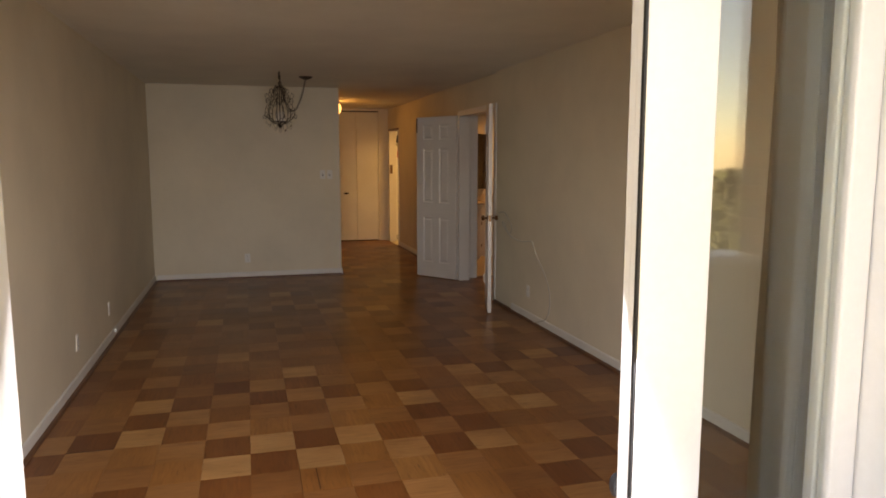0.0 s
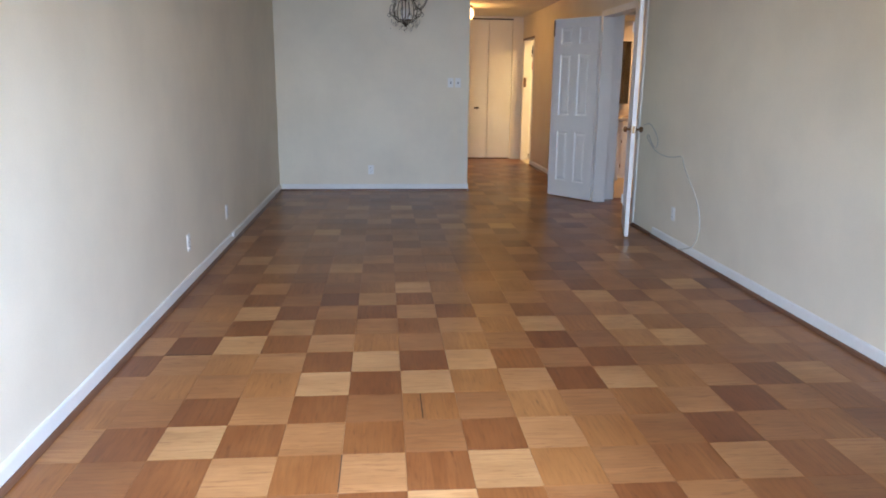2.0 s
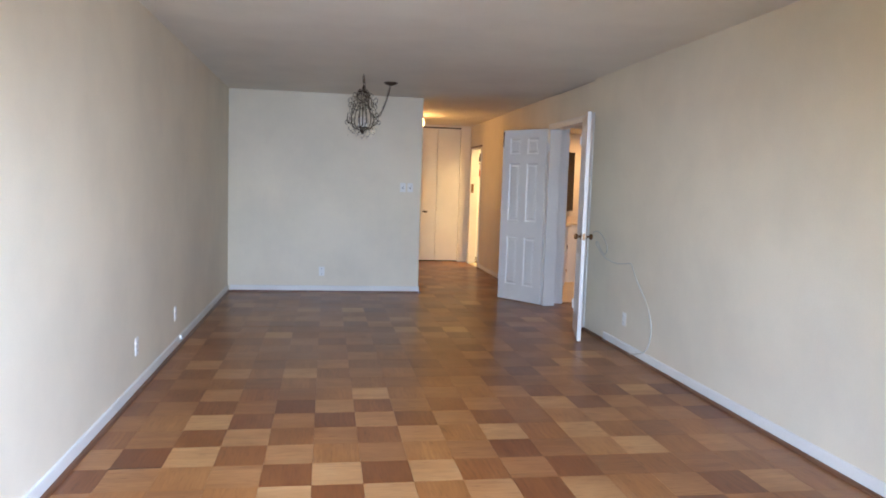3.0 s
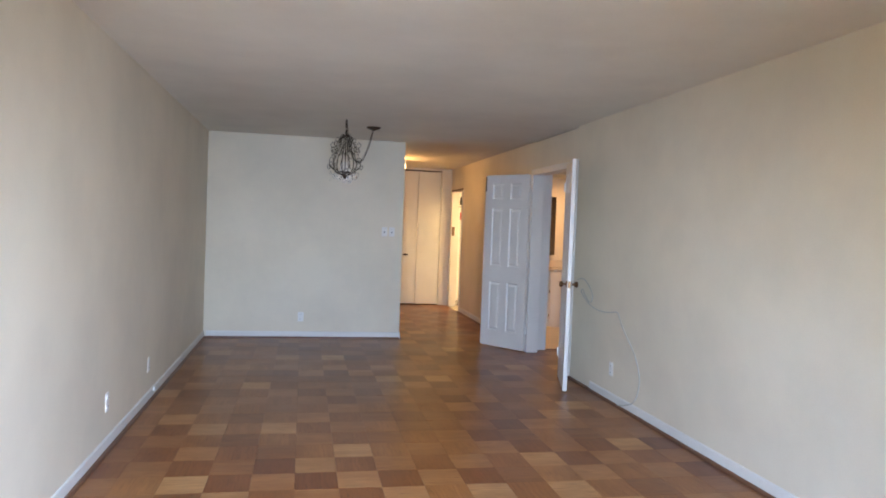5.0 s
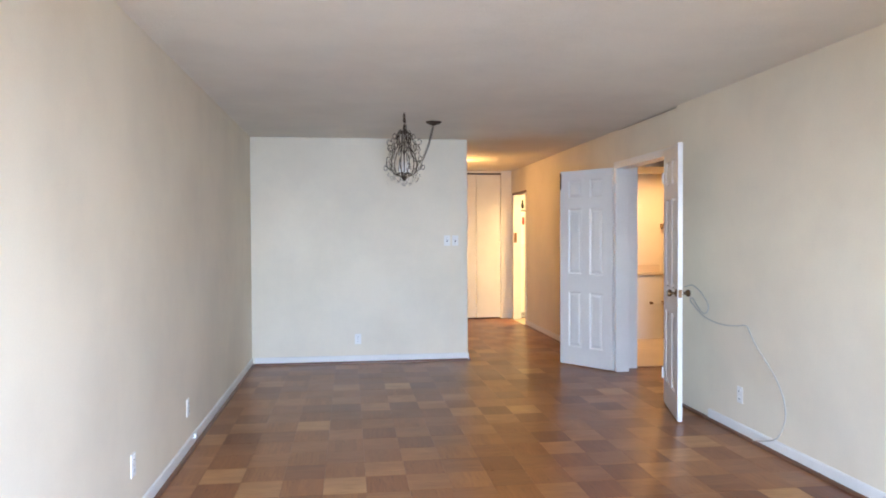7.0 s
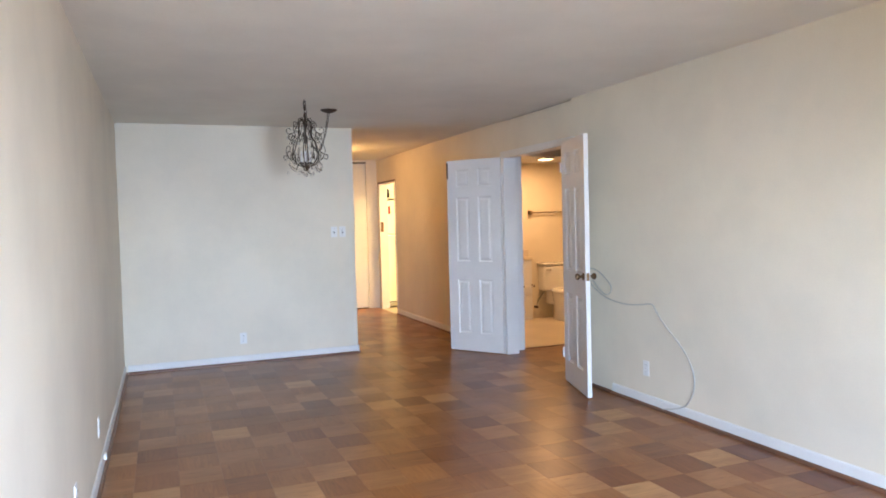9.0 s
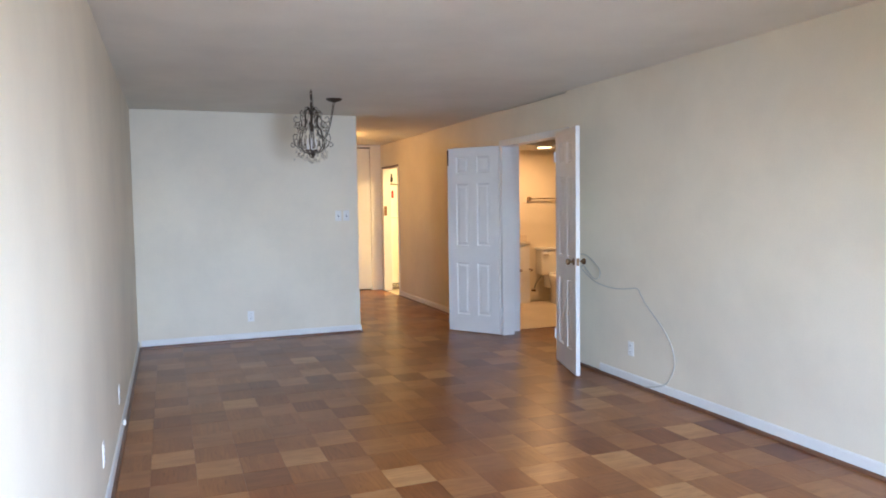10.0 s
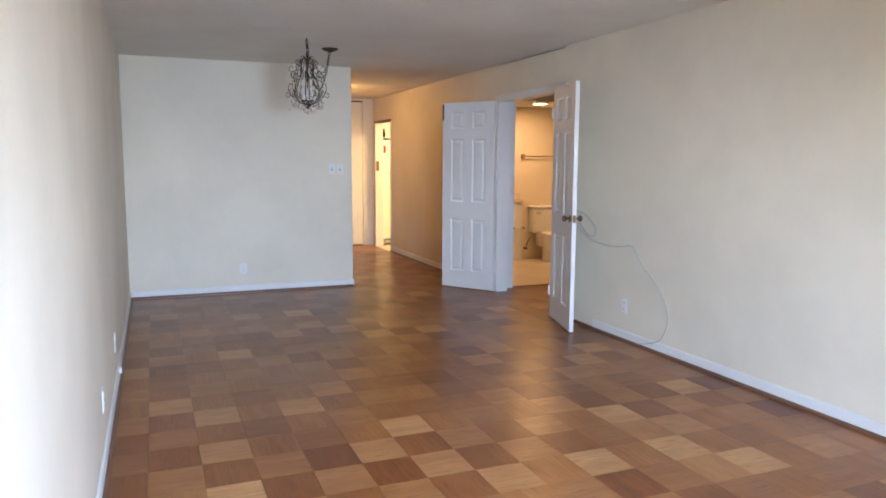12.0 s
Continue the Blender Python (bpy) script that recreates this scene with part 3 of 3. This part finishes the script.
CH = (1.510, 6.20)
CZ = 2.030
hang = chandelier(pose(CH[0], CH[1], CZ))
UP = H - CZ
hook = part("hook", tube(smooth_line([(0, 0, UP), (0, 0, UP - 0.010), (0.010, 0, UP - 0.019), (0, 0, UP - 0.029), (-0.006, 0, UP - 0.019)], 4), 0.003, 6), IRON, hang, "", True)
chain([(0, 0, UP - 0.02), (0, 0, 0.30)], "chain", hang)
cn = Vector((1.825 - CH[0], 6.70 - CH[1], 0))
swag = smooth_line([(0, 0, UP - 0.022), (0.03, 0.05, 0.22), cn * 0.28 + Vector((0, 0, 0.05)), cn * 0.55 + Vector((0, 0, 0.03)), cn * 0.80 + Vector((0, 0, 0.18)), cn * 0.95 + Vector((0, 0, 0.34)), cn + Vector((0, 0, UP - 0.02))], 10)
chain(swag, "swag_chain", hang)
part("canopy", lathe([(0.010, UP - 0.035), (0.022, UP - 0.030), (0.055, UP - 0.019), (0.074, UP - 0.007), (0.076, UP)], 24, m=Matrix.Translation(cn)), IRON, hang, "dark bronze ceiling canopy", True)

# ---- hall lamp ----
gl = thing("ceiling_globe_lamp", "lit warm glass globe lamp on the hall ceiling", "ceiling lamp", pose(2.56, 10.0, H))
part("base", lathe([(0.055, -0.035), (0.062, -0.02), (0.062, 0.0)], 20), BRASS, gl, "", True)
globe = part("globe", lathe([(0.02, -0.20), (0.055, -0.19), (0.080, -0.15), (0.085, -0.115), (0.075, -0.07), (0.050, -0.036)], 20), GLOBE, gl, "glowing opal globe", True)
globe.visible_shadow = False

# ---- kitchen, seen through its door ----
bm = box((RX + 0.12, 12.42, 0), (5.6, 12.52, H))
box((5.5, 9.32, 0), (5.6, 12.42, H), bm=bm)
box((RX + 0.12, 9.32, 0), (5.5, 9.42, H), bm=bm)
structure("wall_kitchen", bm, WALL, "cream painted kitchen walls", "wall")
structure("ceiling_kitchen", box((RX + 0.12, 9.32, H), (5.6, 12.52, H + 0.12)), CEIL, "cream painted kitchen ceiling", "ceiling")
structure("floor_kitchen", box((RX + 0.012, 9.32, -0.10), (5.6, 12.52, -0.004)), BATHTILE, "cream vinyl kitchen floor", "floor")
fg = thing("refrigerator", "white two-door refrigerator with magnets on its door", "refrigerator", pose(3.835, 11.63, 0))
part("cabinet", box((0, 0.05, 0.02), (0.74, 0.74, 1.78), 0.008), ENAMEL, fg)
fz = part("freezer_door", box((0.002, -0.01, 1.218), (0.738, 0.046, 1.775), 0.012), ENAMEL, fg)
fd = part("fridge_door", box((0.002, -0.01, 0.100), (0.738, 0.046, 1.205), 0.012), ENAMEL, fg)
part("handle", box((0.67, -0.05, 1.26), (0.70, -0.012, 1.55), 0.006), ENAMEL, fz)
part("handle", box((0.67, -0.05, 0.80), (0.70, -0.012, 1.20), 0.006), ENAMEL, fd)
gr = part("grille", box((0.004, 0.0, 0.02), (0.736, 0.05, 0.092), 0.003), IRON, fg, "dark toe grille")
for i in range(3):
    part("slat", box((0.02, -0.004, 0.030 + 0.020 * i), (0.72, 0.002, 0.040 + 0.020 * i)), ENAMEL, gr)
uc = thing("kitchen_wall_cabinet", "white kitchen cabinet above the refrigerator", "cabinet", pose(3.835, 11.67, 1.80))
part("body", box((0, 0.02, 0), (0.74, 0.74, 0.56), 0.003), ENAMEL, uc)
for x in (0.004, 0.374):
    d = part("door", box((x, 0, 0.006), (x + 0.362, 0.019, 0.554), 0.004), ENAMEL, uc)
    part("knob", lathe([(0.006, 0), (0.006, 0.012), (0.013, 0.018), (0.009, 0.025)], 12, m=Matrix.Translation((x + (0.33 if x < 0.1 else 0.03), 0, 0.06)) @ Matrix.Rotation(radians(90), 4, "X")), BRASS, d, "brass knob", True)
ornament = part("hanging_ornament", lathe([(0.006, 0.0), (0.022, 0.02), (0.026, 0.06), (0.012, 0.10), (0.016, 0.125), (0.004, 0.15)], 12, m=Matrix.Translation((3.895, 11.642, 1.82))), SLOT, smooth=True)
tagged(ornament, "small dark bottle-shaped ornament on the white cabinet", "ornament")
magnet = part("fridge_magnet", box((3.878, 11.61, 1.555), (3.918, 11.6195, 1.68), 0.004), RED)
tagged(magnet, "small red magnet on the freezer door", "magnet")

# ---- bathroom ----
BX, BY = 6.2, 9.20
bm = box((RX + 0.12, BY, 0), (BX + 0.1, BY + 0.1, H))
box((BX, 4.6, 0), (BX + 0.1, BY, H), bm=bm)
box((RX + 0.12, 4.5, 0), (BX + 0.1, 4.6, H), bm=bm)
structure("wall_bathroom", bm, BATHWALL, "cream painted bathroom walls", "wall")
structure("ceiling_bathroom", box((RX + 0.12, 7.21, 2.20), (BX + 0.1, BY + 0.1, 2.34)), CEIL, "cream painted dropped bathroom ceiling", "ceiling")
structure("wall_soffit", box((4.0, 7.14, 2.09), (BX, 7.21, H)), BATHWALL, "cream painted soffit face above the bathroom", "wall")
structure("ceiling_dressing", box((RX + 0.12, 4.5, H), (BX + 0.1, 7.21, H + 0.12)), CEIL, "cream painted dressing room ceiling", "ceiling")
structure("floor_bathroom", box((RX + 0.12, 7.21, -0.10), (BX + 0.1, BY + 0.1, 0.002)), BATHTILE, "cream vinyl bathroom floor", "floor")
structure("wall_bathroom_entry", box((RX + 0.12, 7.14, 0.0), (3.998, 7.212, H), 0.003), TRIM, "white painted end of the bathroom wall", "wall")
structure("door_sill", box((4.0, 7.17, -0.01), (BX, 7.21, 0.006), 0.003), SHOE, "brown wooden threshold strip", "threshold")
structure("floor_dressing", box((RX + 0.12, 4.5, -0.10), (BX, 7.17, -0.012)), SUBFLOOR, "dark bed of the parquet joints", "floor")
bl = thing("bathroom_ceiling_light", "lit flat square bathroom ceiling light", "ceiling lamp", pose(5.05, 8.45, 2.20))
part("frame", box((-0.085, -0.085, -0.02), (0.085, 0.085, 0), 0.004), TRIM, bl)
df = part("diffuser", box((-0.07, -0.07, -0.030), (0.07, 0.07, -0.019), 0.005), BATHLAMP, bl, "glowing diffuser")
df.visible_shadow = False

va = thing("vanity_cabinet", "white bathroom vanity cabinet with panelled doors", "vanity", pose(3.91, 8.69, 0))
part("body", box((0, 0.02, 0.10), (0.68, 0.49, 0.845), 0.002), TRIM, va)
part("toe_kick", box((0.01, 0.07, 0.0), (0.67, 0.48, 0.10)), TRIM, va)
for x in (0.01, 0.345):
    dd = part("door", box((x, 0.0, 0.12), (x + 0.325, 0.019, 0.66), 0.004), TRIM, va)
    part("knob", lathe([(0.006, 0), (0.006, 0.012), (0.014, 0.018), (0.010, 0.026)], 12, m=Matrix.Translation((x + (0.29 if x < 0.1 else 0.035), 0, 0.60)) @ Matrix.Rotation(radians(90), 4, "X")), BRASS, dd, "brass knob", True)
    for z in (0.22, 0.56):
        part("hinge", box((x + (0.0 if x < 0.1 else 0.315), -0.004, z - 0.025), (x + (0.010 if x < 0.1 else 0.325), 0.004, z + 0.025), 0.001), BRASS, dd, "brass hinge")
    part("drawer_front", box((x, 0.0, 0.68), (x + 0.325, 0.019, 0.83), 0.004), TRIM, va)
ct = thing("vanity_counter", "cream stone vanity counter with a low backsplash", "counter", pose(3.885, 8.66, 0.846))
part("slab", box((0, 0, 0), (0.73, 0.535, 0.035), 0.006), BATHTILE, ct)
part("ledge", box((0.73, 0.40, 0), (1.28, 0.535, 0.035), 0.006), BATHTILE, ct, "shallow ledge beside the basin")
part("backsplash", box((0, 0.515, 0.035), (1.28, 0.538, 0.135), 0.004), BATHTILE, ct)
sp = tagged(part("counter_side_panel", box((4.60, 9.08, 0.002), (5.16, 9.12, 0.844), 0.002), TRIM), "white panel under the end of the vanity counter", "panel")
md = thing("medicine_cabinet", "mirrored medicine cabinet above the vanity", "medicine cabinet", pose(4.11, 9.08, 1.06))
part("box", box((0, 0.012, 0), (0.66, 0.118, 0.86), 0.002), TRIM, md)
part("mirror_door", box((0.003, 0, 0.003), (0.657, 0.011, 0.857), 0.001), MIRROR, md, "mirrored door")

tp = thing("toilet_paper_holder", "brass toilet paper holder with a white roller", "paper holder", pose(5.10, 9.08, 0.48))
for x in (-0.10, 0.06):
    part("post", lathe([(0.020, 0), (0.020, 0.006), (0.009, 0.012), (0.009, 0.045), (0.014, 0.055)], 12, m=Matrix.Translation((x, 0, 0)) @ Matrix.Rotation(radians(90), 4, "X")), BRASS, tp, "", True)
part("roller", cylinder((-0.10, -0.045, 0), (0.06, -0.045, 0), 0.008), PLATE, tp, "", True)
tb = thing("towel_bar", "brass towel bar on the bathroom wall", "towel bar", pose(5.20, BY, 1.50))
for x in (0.0, 0.60):
    part("bracket", box((x - 0.022, -0.065, -0.03), (x + 0.022, 0, 0.03), 0.008), PALE_BRASS, tb)
part("bar", cylinder((0, -0.05, 0), (0.60, -0.05, 0), 0.008), PALE_BRASS, tb, "", True)


def toilet(m):
    top = thing("toilet", "white two-piece porcelain toilet against the wall", "toilet", m)
    tank = part("tank", box((-0.235, -0.20, 0.40), (0.235, -0.01, 0.755), 0.03, 3), PORCELAIN, top, "", True)
    part("lid", box((-0.245, -0.212, 0.756), (0.245, -0.002, 0.79), 0.012, 2), PORCELAIN, tank, "", True)
    part("lever", box((-0.205, -0.222, 0.685), (-0.125, -0.203, 0.705), 0.005), CHROME, tank, "chrome flush lever")
    bm = bmesh.new()
    rings = []
    for z, w, l, cy in ((0.0, 0.11, 0.22, -0.32), (0.10, 0.10, 0.20, -0.32), (0.22, 0.12, 0.23, -0.36), (0.33, 0.175, 0.27, -0.42), (0.385, 0.185, 0.28, -0.43)):
        rings.append([bm.verts.new((w * math.cos(q), cy + l * math.sin(q), z)) for q in [2 * math.pi * k / 24 for k in range(24)]])
    for a, b in zip(rings, rings[1:]):
        for k in range(24):
            bm.faces.new((a[k], a[(k + 1) % 24], b[(k + 1) % 24], b[k]))
    bm.faces.new(rings[0][::-1])
    bm.faces.new(rings[-1])
    part("bowl", bm, PORCELAIN, top, "", True)
    part("neck", box((-0.12, -0.24, 0.20), (0.12, -0.03, 0.40), 0.03), PORCELAIN, top, "", True)
    bm = bmesh.new()
    rings = []
    for z, g in ((0.387, 0.0), (0.405, 0.008), (0.425, 0.0), (0.432, -0.02)):
        rings.append([bm.verts.new(((0.188 + g) * math.cos(q), -0.43 + (0.283 + g) * math.sin(q), z)) for q in [2 * math.pi * k / 24 for k in range(24)]])
    for a, b in zip(rings, rings[1:]):
        for k in range(24):
            bm.faces.new((a[k], a[(k + 1) % 24], b[(k + 1) % 24], b[k]))
    bm.faces.new(rings[0][::-1])
    bm.faces.new(rings[-1])
    part("seat_lid", bm, PORCELAIN, top, "closed white seat lid", True)
    v = part("supply_valve", cylinder((-0.29, -0.02, 0.17), (-0.29, -0.10, 0.17), 0.016), BRASS, top, "brass supply valve", True)
    part("supply_hose", tube(smooth_line([(-0.29, -0.08, 0.17), (-0.27, -0.09, 0.27), (-0.19, -0.09, 0.36), (-0.17, -0.09, 0.41)], 6), 0.008, 8), CHROME, v, "", True)
    return top


toilet(pose(5.54, BY, 0.002))

# ---- sliding glass door ----
sd = thing("sliding_door_frame", "white aluminium frame of the balcony's sliding door", "door frame", kind="structure")
part("jamb", box((GX1, SO - 0.01, 0), (GX1 + 0.055, SY + 0.01, GH), 0.003), FRAME, sd)
part("jamb", box((GX2 - 0.055, SO - 0.01, 0), (GX2, SY + 0.01, GH), 0.003), FRAME, sd)
part("head", box((GX1 + 0.055, SO - 0.01, GH - 0.06), (GX2 - 0.055, SY + 0.01, GH), 0.003), FRAME, sd)
part("sill", box((GX1 + 0.055, SO - 0.01, -0.012), (GX2 - 0.055, SY - 0.002, 0.018), 0.003), FRAME, sd, "aluminium bottom track")


def glass_panel(name, x0, x1, y0, y1, label, w=0.053):
    top = thing(name, label, "sliding door", group="sliding door panels")
    z0, z1 = 0.020, GH - 0.062
    part("stile", box((x0, y0, z0), (x0 + w, y1, z1), 0.004), FRAME, top)
    v = 0.053
    part("stile", box((x1 - v, y0, z0), (x1, y1, z1), 0.004), FRAME, top)
    part("rail", box((x0 + w, y0, z0), (x1 - v, y1, z0 + 0.09), 0.004), FRAME, top)
    part("rail", box((x0 + w, y0, z1 - 0.06), (x1 - v, y1, z1), 0.004), FRAME, top)
    ym = (y0 + y1) / 2
    g = part("pane", box((x0 + w - 0.008, ym - 0.003, z0 + 0.082), (x1 - v + 0.008, ym + 0.003, z1 - 0.052)), GLASS, top)
    g.visible_shadow = False
    return top


inner = glass_panel("glass_panel", 1.721, 2.140, -0.588, -0.560, "white-framed sliding glass panel, slid open")
part("seal", box((1.7085, -0.624, 0.03), (1.7130, -0.617, GH - 0.07)), GASKET, inner, "black brush seal")
lt = part("latch", lathe([(0.011, 0), (0.013, 0.010), (0.010, 0.017), (0.003, 0.020)], 16, m=Matrix.Translation((1.727, -0.561, 1.00)) @ Matrix.Diagonal((1, 1, 1.7, 1)) @ Matrix.Rotation(radians(-90), 4, "X")), GASKET, inner, "black round latch", True)
glass_panel("glass_panel", 1.7135, 2.142, -0.622, -0.592, "white-framed fixed glass panel of the sliding door", 0.1215)

# gathered drape beside the door
bm = bmesh.new()
cols, rows = 110, 8
grid = []
for i in range(cols + 1):
    u = i / cols
    x = 2.13 + 0.62 * u
    y = -0.40 + 0.036 * math.sin(u * 2 * math.pi * 9) + 0.012 * math.sin(u * 27)
    grid.append([bm.verts.new((x + 0.01 * math.sin(j * 0.9 + i), -0.40 + (y + 0.40) * (0.8 + 0.05 * j), 0.02 + (2.30) * j / rows)) for j in range(rows + 1)])
for i in range(cols):
    for j in range(rows):
        bm.faces.new((grid[i][j], grid[i + 1][j], grid[i + 1][j + 1], grid[i][j + 1]))
bmesh.ops.solidify(bm, geom=bm.faces, thickness=0.003)
dr = thing("drape", "olive-brown pleated drape gathered beside the glass door", "curtain")
part("cloth", bm, DRAPE, dr, "", True)
part("rod", cylinder((0.90, -0.40, 2.335), (2.90, -0.40, 2.335), 0.012), IRON, dr, "dark curtain rod", True)
for x in (0.95, 2.88):
    part("bracket", box((x - 0.01, SY, 2.325), (x + 0.01, -0.40, 2.345), 0.002), IRON, dr)

# ---- balcony and what lies beyond ----
structure("balcony_floor", box((-2.0, -2.55, -0.25), (3.62, SO, -0.03)), CONCRETE, "grey concrete balcony floor", "floor")
structure("balcony_parapet", box((-2.0, -2.55, -0.03), (3.40, -2.4, 1.06), 0.006), STUCCO, "beige stucco balcony parapet", "parapet")
structure("parapet_cap", box((-2.0, -2.58, 1.06), (3.40, -2.37, 1.10), 0.006), FRAME, "white parapet cap", "parapet")
structure("facade", box((-2.0, SO - 0.02, -0.03), (-0.15, SO + 0.1, H)), STUCCO, "beige stucco outside wall", "wall")
brick_wall = structure("balcony_brick_wall", box((3.412, -2.54, -0.03), (3.62, SO, H)), MORTAR, "brown brick side wall of the balcony", "wall")

ground = structure("ground", box((-400, -900, -14.2), (400, 400, -14.0)), HILL, "green ground far below the balcony", "ground")


def tree_clump(seed, count, spread, size):
    """Many small leaf clumps round a few limbs: an uneven crown."""
    rnd = random.Random(seed)
    bm = bmesh.new()
    centres = [Vector((rnd.uniform(-spread, spread), rnd.uniform(-spread, spread), rnd.uniform(-0.4 * spread, 0.9 * spread))) for _ in range(14)]
    for _ in range(count):
        c = rnd.choice(centres)
        d = Vector((rnd.gauss(0, 1), rnd.gauss(0, 1), rnd.gauss(0, 0.8))).normalized() * rnd.uniform(0.3, 1.0) * spread * 0.45
        p = c + d
        n = Vector((rnd.gauss(0, 1), rnd.gauss(0, 1), rnd.gauss(0, 1) + 0.5)).normalized()
        u = n.orthogonal().normalized() * size * rnd.uniform(0.6, 1.3)
        w = n.cross(u) * 0.6
        bm.faces.new([bm.verts.new(p + q) for q in (u, w, -u, -w)])
    return bm


tree_mesh = []
for i in range(3):
    me = mesh_of(tree_clump(20 + i, 1500, 3.0, 0.42), "crown")
    me.materials.append(LEAF)
    tree_mesh.append(me)
rnd = random.Random(9)
for i in range(46):
    far = -rnd.uniform(26, 120)
    x = rnd.uniform(-20, 30) + (-far) * rnd.uniform(-0.2, 1.3)
    base = -14.0
    top = rnd.uniform(11.0, 14.0) + (-far - 26) * 0.012
    tr = thing("tree", "leafy green tree beyond the balcony", "tree", pose(x, far, base, 0, 0, rnd.uniform(0, 360)), "trees beyond the balcony")
    trunk = part("trunk", cylinder((0, 0, 0), (0, 0, top - 2.5), 0.35, 0.12, n=8), SHOE, tr)
    crown = new("crown", tree_mesh[i % 3])
    crown.parent = tr
    crown.location = (0, 0, top - 2.6)
    crown.scale = (rnd.uniform(1.0, 1.5), rnd.uniform(1.0, 1.5), rnd.uniform(0.9, 1.2))

# ---- bricks of the balcony's side wall ----
brick_mesh = mesh_of(box((0, 0, 0), (0.006, 0.205, 0.065), 0.002, 1), "brick")
brick_mesh.materials.append(BRICK)
z, course = -0.02, 0
while z < H - 0.06:
    y = -2.54 + (0.108 if course % 2 else 0.0)
    while y + 0.205 < SO:
        b = new("brick", brick_mesh)
        b.parent = brick_wall
        b.location = (3.408, y, z)
        y += 0.217
    z, course = z + 0.076, course + 1

# ---- parquet squares ----
S, T, X0, Y0 = 0.234, 0.257, 1.123, 2.150
GAP = 0.0007


def square_mesh(along_y, tone):
    bm = box((GAP / 2, GAP / 2, -0.012), (S - GAP / 2, T - GAP / 2, 0.0), 0.0003, 1)
    layer = bm.loops.layers.uv.new("UVMap")
    for f in bm.faces:
        for l in f.loops:
            x, y = l.vert.co.x, l.vert.co.y * S / T
            l[layer].uv = (y, x) if along_y else (x, y)
    me = mesh_of(bm, "parquet_square")
    me.materials.append(PARQUET[tone])
    return me


# grain along x takes the sheen-lightened oak, grain along y the darkened one
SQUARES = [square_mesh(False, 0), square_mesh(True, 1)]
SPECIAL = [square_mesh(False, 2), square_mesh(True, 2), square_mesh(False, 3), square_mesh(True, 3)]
# squares cut from outstandingly pale or dark oak
PALE = {(-5, 3), (-3, -3), (-3, 7), (-2, 2), (-1, -1), (0, 0), (0, 4), (1, -5), (1, -1), (1, 5), (2, -4), (4, 2), (5, -1)}
DEEP = {(-5, 4), (-3, -4), (-2, -3), (-2, 3), (-2, 5), (-1, 0), (1, -4), (1, 0), (1, 4), (2, -3), (2, 3), (3, 0), (3, 4), (4, 3), (5, 6), (6, 5), (7, 4), (9, 4)}
floor_ob = bpy.data.objects["floor"]
i0, i1 = math.floor((0 - X0) / S), math.ceil((RX - X0) / S)
j0, j1 = math.floor((SY - Y0) / T), math.ceil((HY - Y0) / T)
verts, faces, uvs, odds = [], [], [], []
rnd = random.Random(31)
for j in range(j0, j1):
    for i in range(i0, i1 + 8):
        x, y = X0 + i * S, Y0 + j * T
        dressing = x + S / 2 > RX
        xa, xb, ya, yb = max(x, 0.0), min(x + S, 5.6 if D1 - 0.1 < y < 7.17 else RX + 0.012), max(y, SY), min(y + T, 7.17 if dressing else HY)
        if xb - xa < 0.02 or yb - ya < 0.02:
            continue
        odd = (i + j) % 2
        whole = xb - xa > S - 1e-6 and yb - ya > T - 1e-6
        if whole and 0.9 < y < 5.2 and not dressing:
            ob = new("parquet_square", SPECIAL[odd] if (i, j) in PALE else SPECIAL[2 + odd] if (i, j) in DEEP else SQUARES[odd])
            ob.parent = floor_ob
            ob.location = (x, y, rnd.uniform(-0.0006, 0.0))
        else:
            z = rnd.uniform(-0.0006, 0.0)
            g, e = GAP / 2, 0.0003
            n = len(verts)
            verts += [(xa + g, ya + g, -0.012), (xb - g, ya + g, -0.012), (xb - g, yb - g, -0.012), (xa + g, yb - g, -0.012), (xa + g, ya + g, z - e), (xb - g, ya + g, z - e), (xb - g, yb - g, z - e), (xa + g, yb - g, z - e), (xa + g + e, ya + g + e, z), (xb - g - e, ya + g + e, z), (xb - g - e, yb - g - e, z), (xa + g + e, yb - g - e, z)]
            for a, b, c, d in [(8, 9, 10, 11)] + [(k, (k + 1) % 4, 4 + (k + 1) % 4, 4 + k) for k in range(4)] + [(4 + k, 4 + (k + 1) % 4, 8 + (k + 1) % 4, 8 + k) for k in range(4)]:
                faces.append((n + a, n + b, n + c, n + d))
                odds.append(odd)
                uvs += [(((verts[n + q][1] - y) * S / T, verts[n + q][0] - x) if odd else (verts[n + q][0] - x, (verts[n + q][1] - y) * S / T)) for q in (a, b, c, d)]
me = bpy.data.meshes.new("parquet_rest")
me.from_pydata(verts, [], faces)
layer = me.uv_layers.new(name="UVMap")
for k, uv in enumerate(uvs):
    layer.data[k].uv = uv
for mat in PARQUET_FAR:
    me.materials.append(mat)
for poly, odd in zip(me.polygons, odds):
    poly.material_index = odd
rest = new("parquet_rest", me)
rest.parent = floor_ob
rest["kind"] = "stuff"

# two open joints in the parquet
for lo, hi in (((1.435, 1.650, -0.004), (1.440, 1.885, 0.0006)), ((0.185, 2.405, -0.004), (0.417, 2.410, 0.0006)), ((1.121, 1.130, -0.004), (1.125, 1.375, 0.0006))):
    part("open_joint", box(lo, hi), SUBFLOOR, floor_ob, "dark open crack in the parquet")
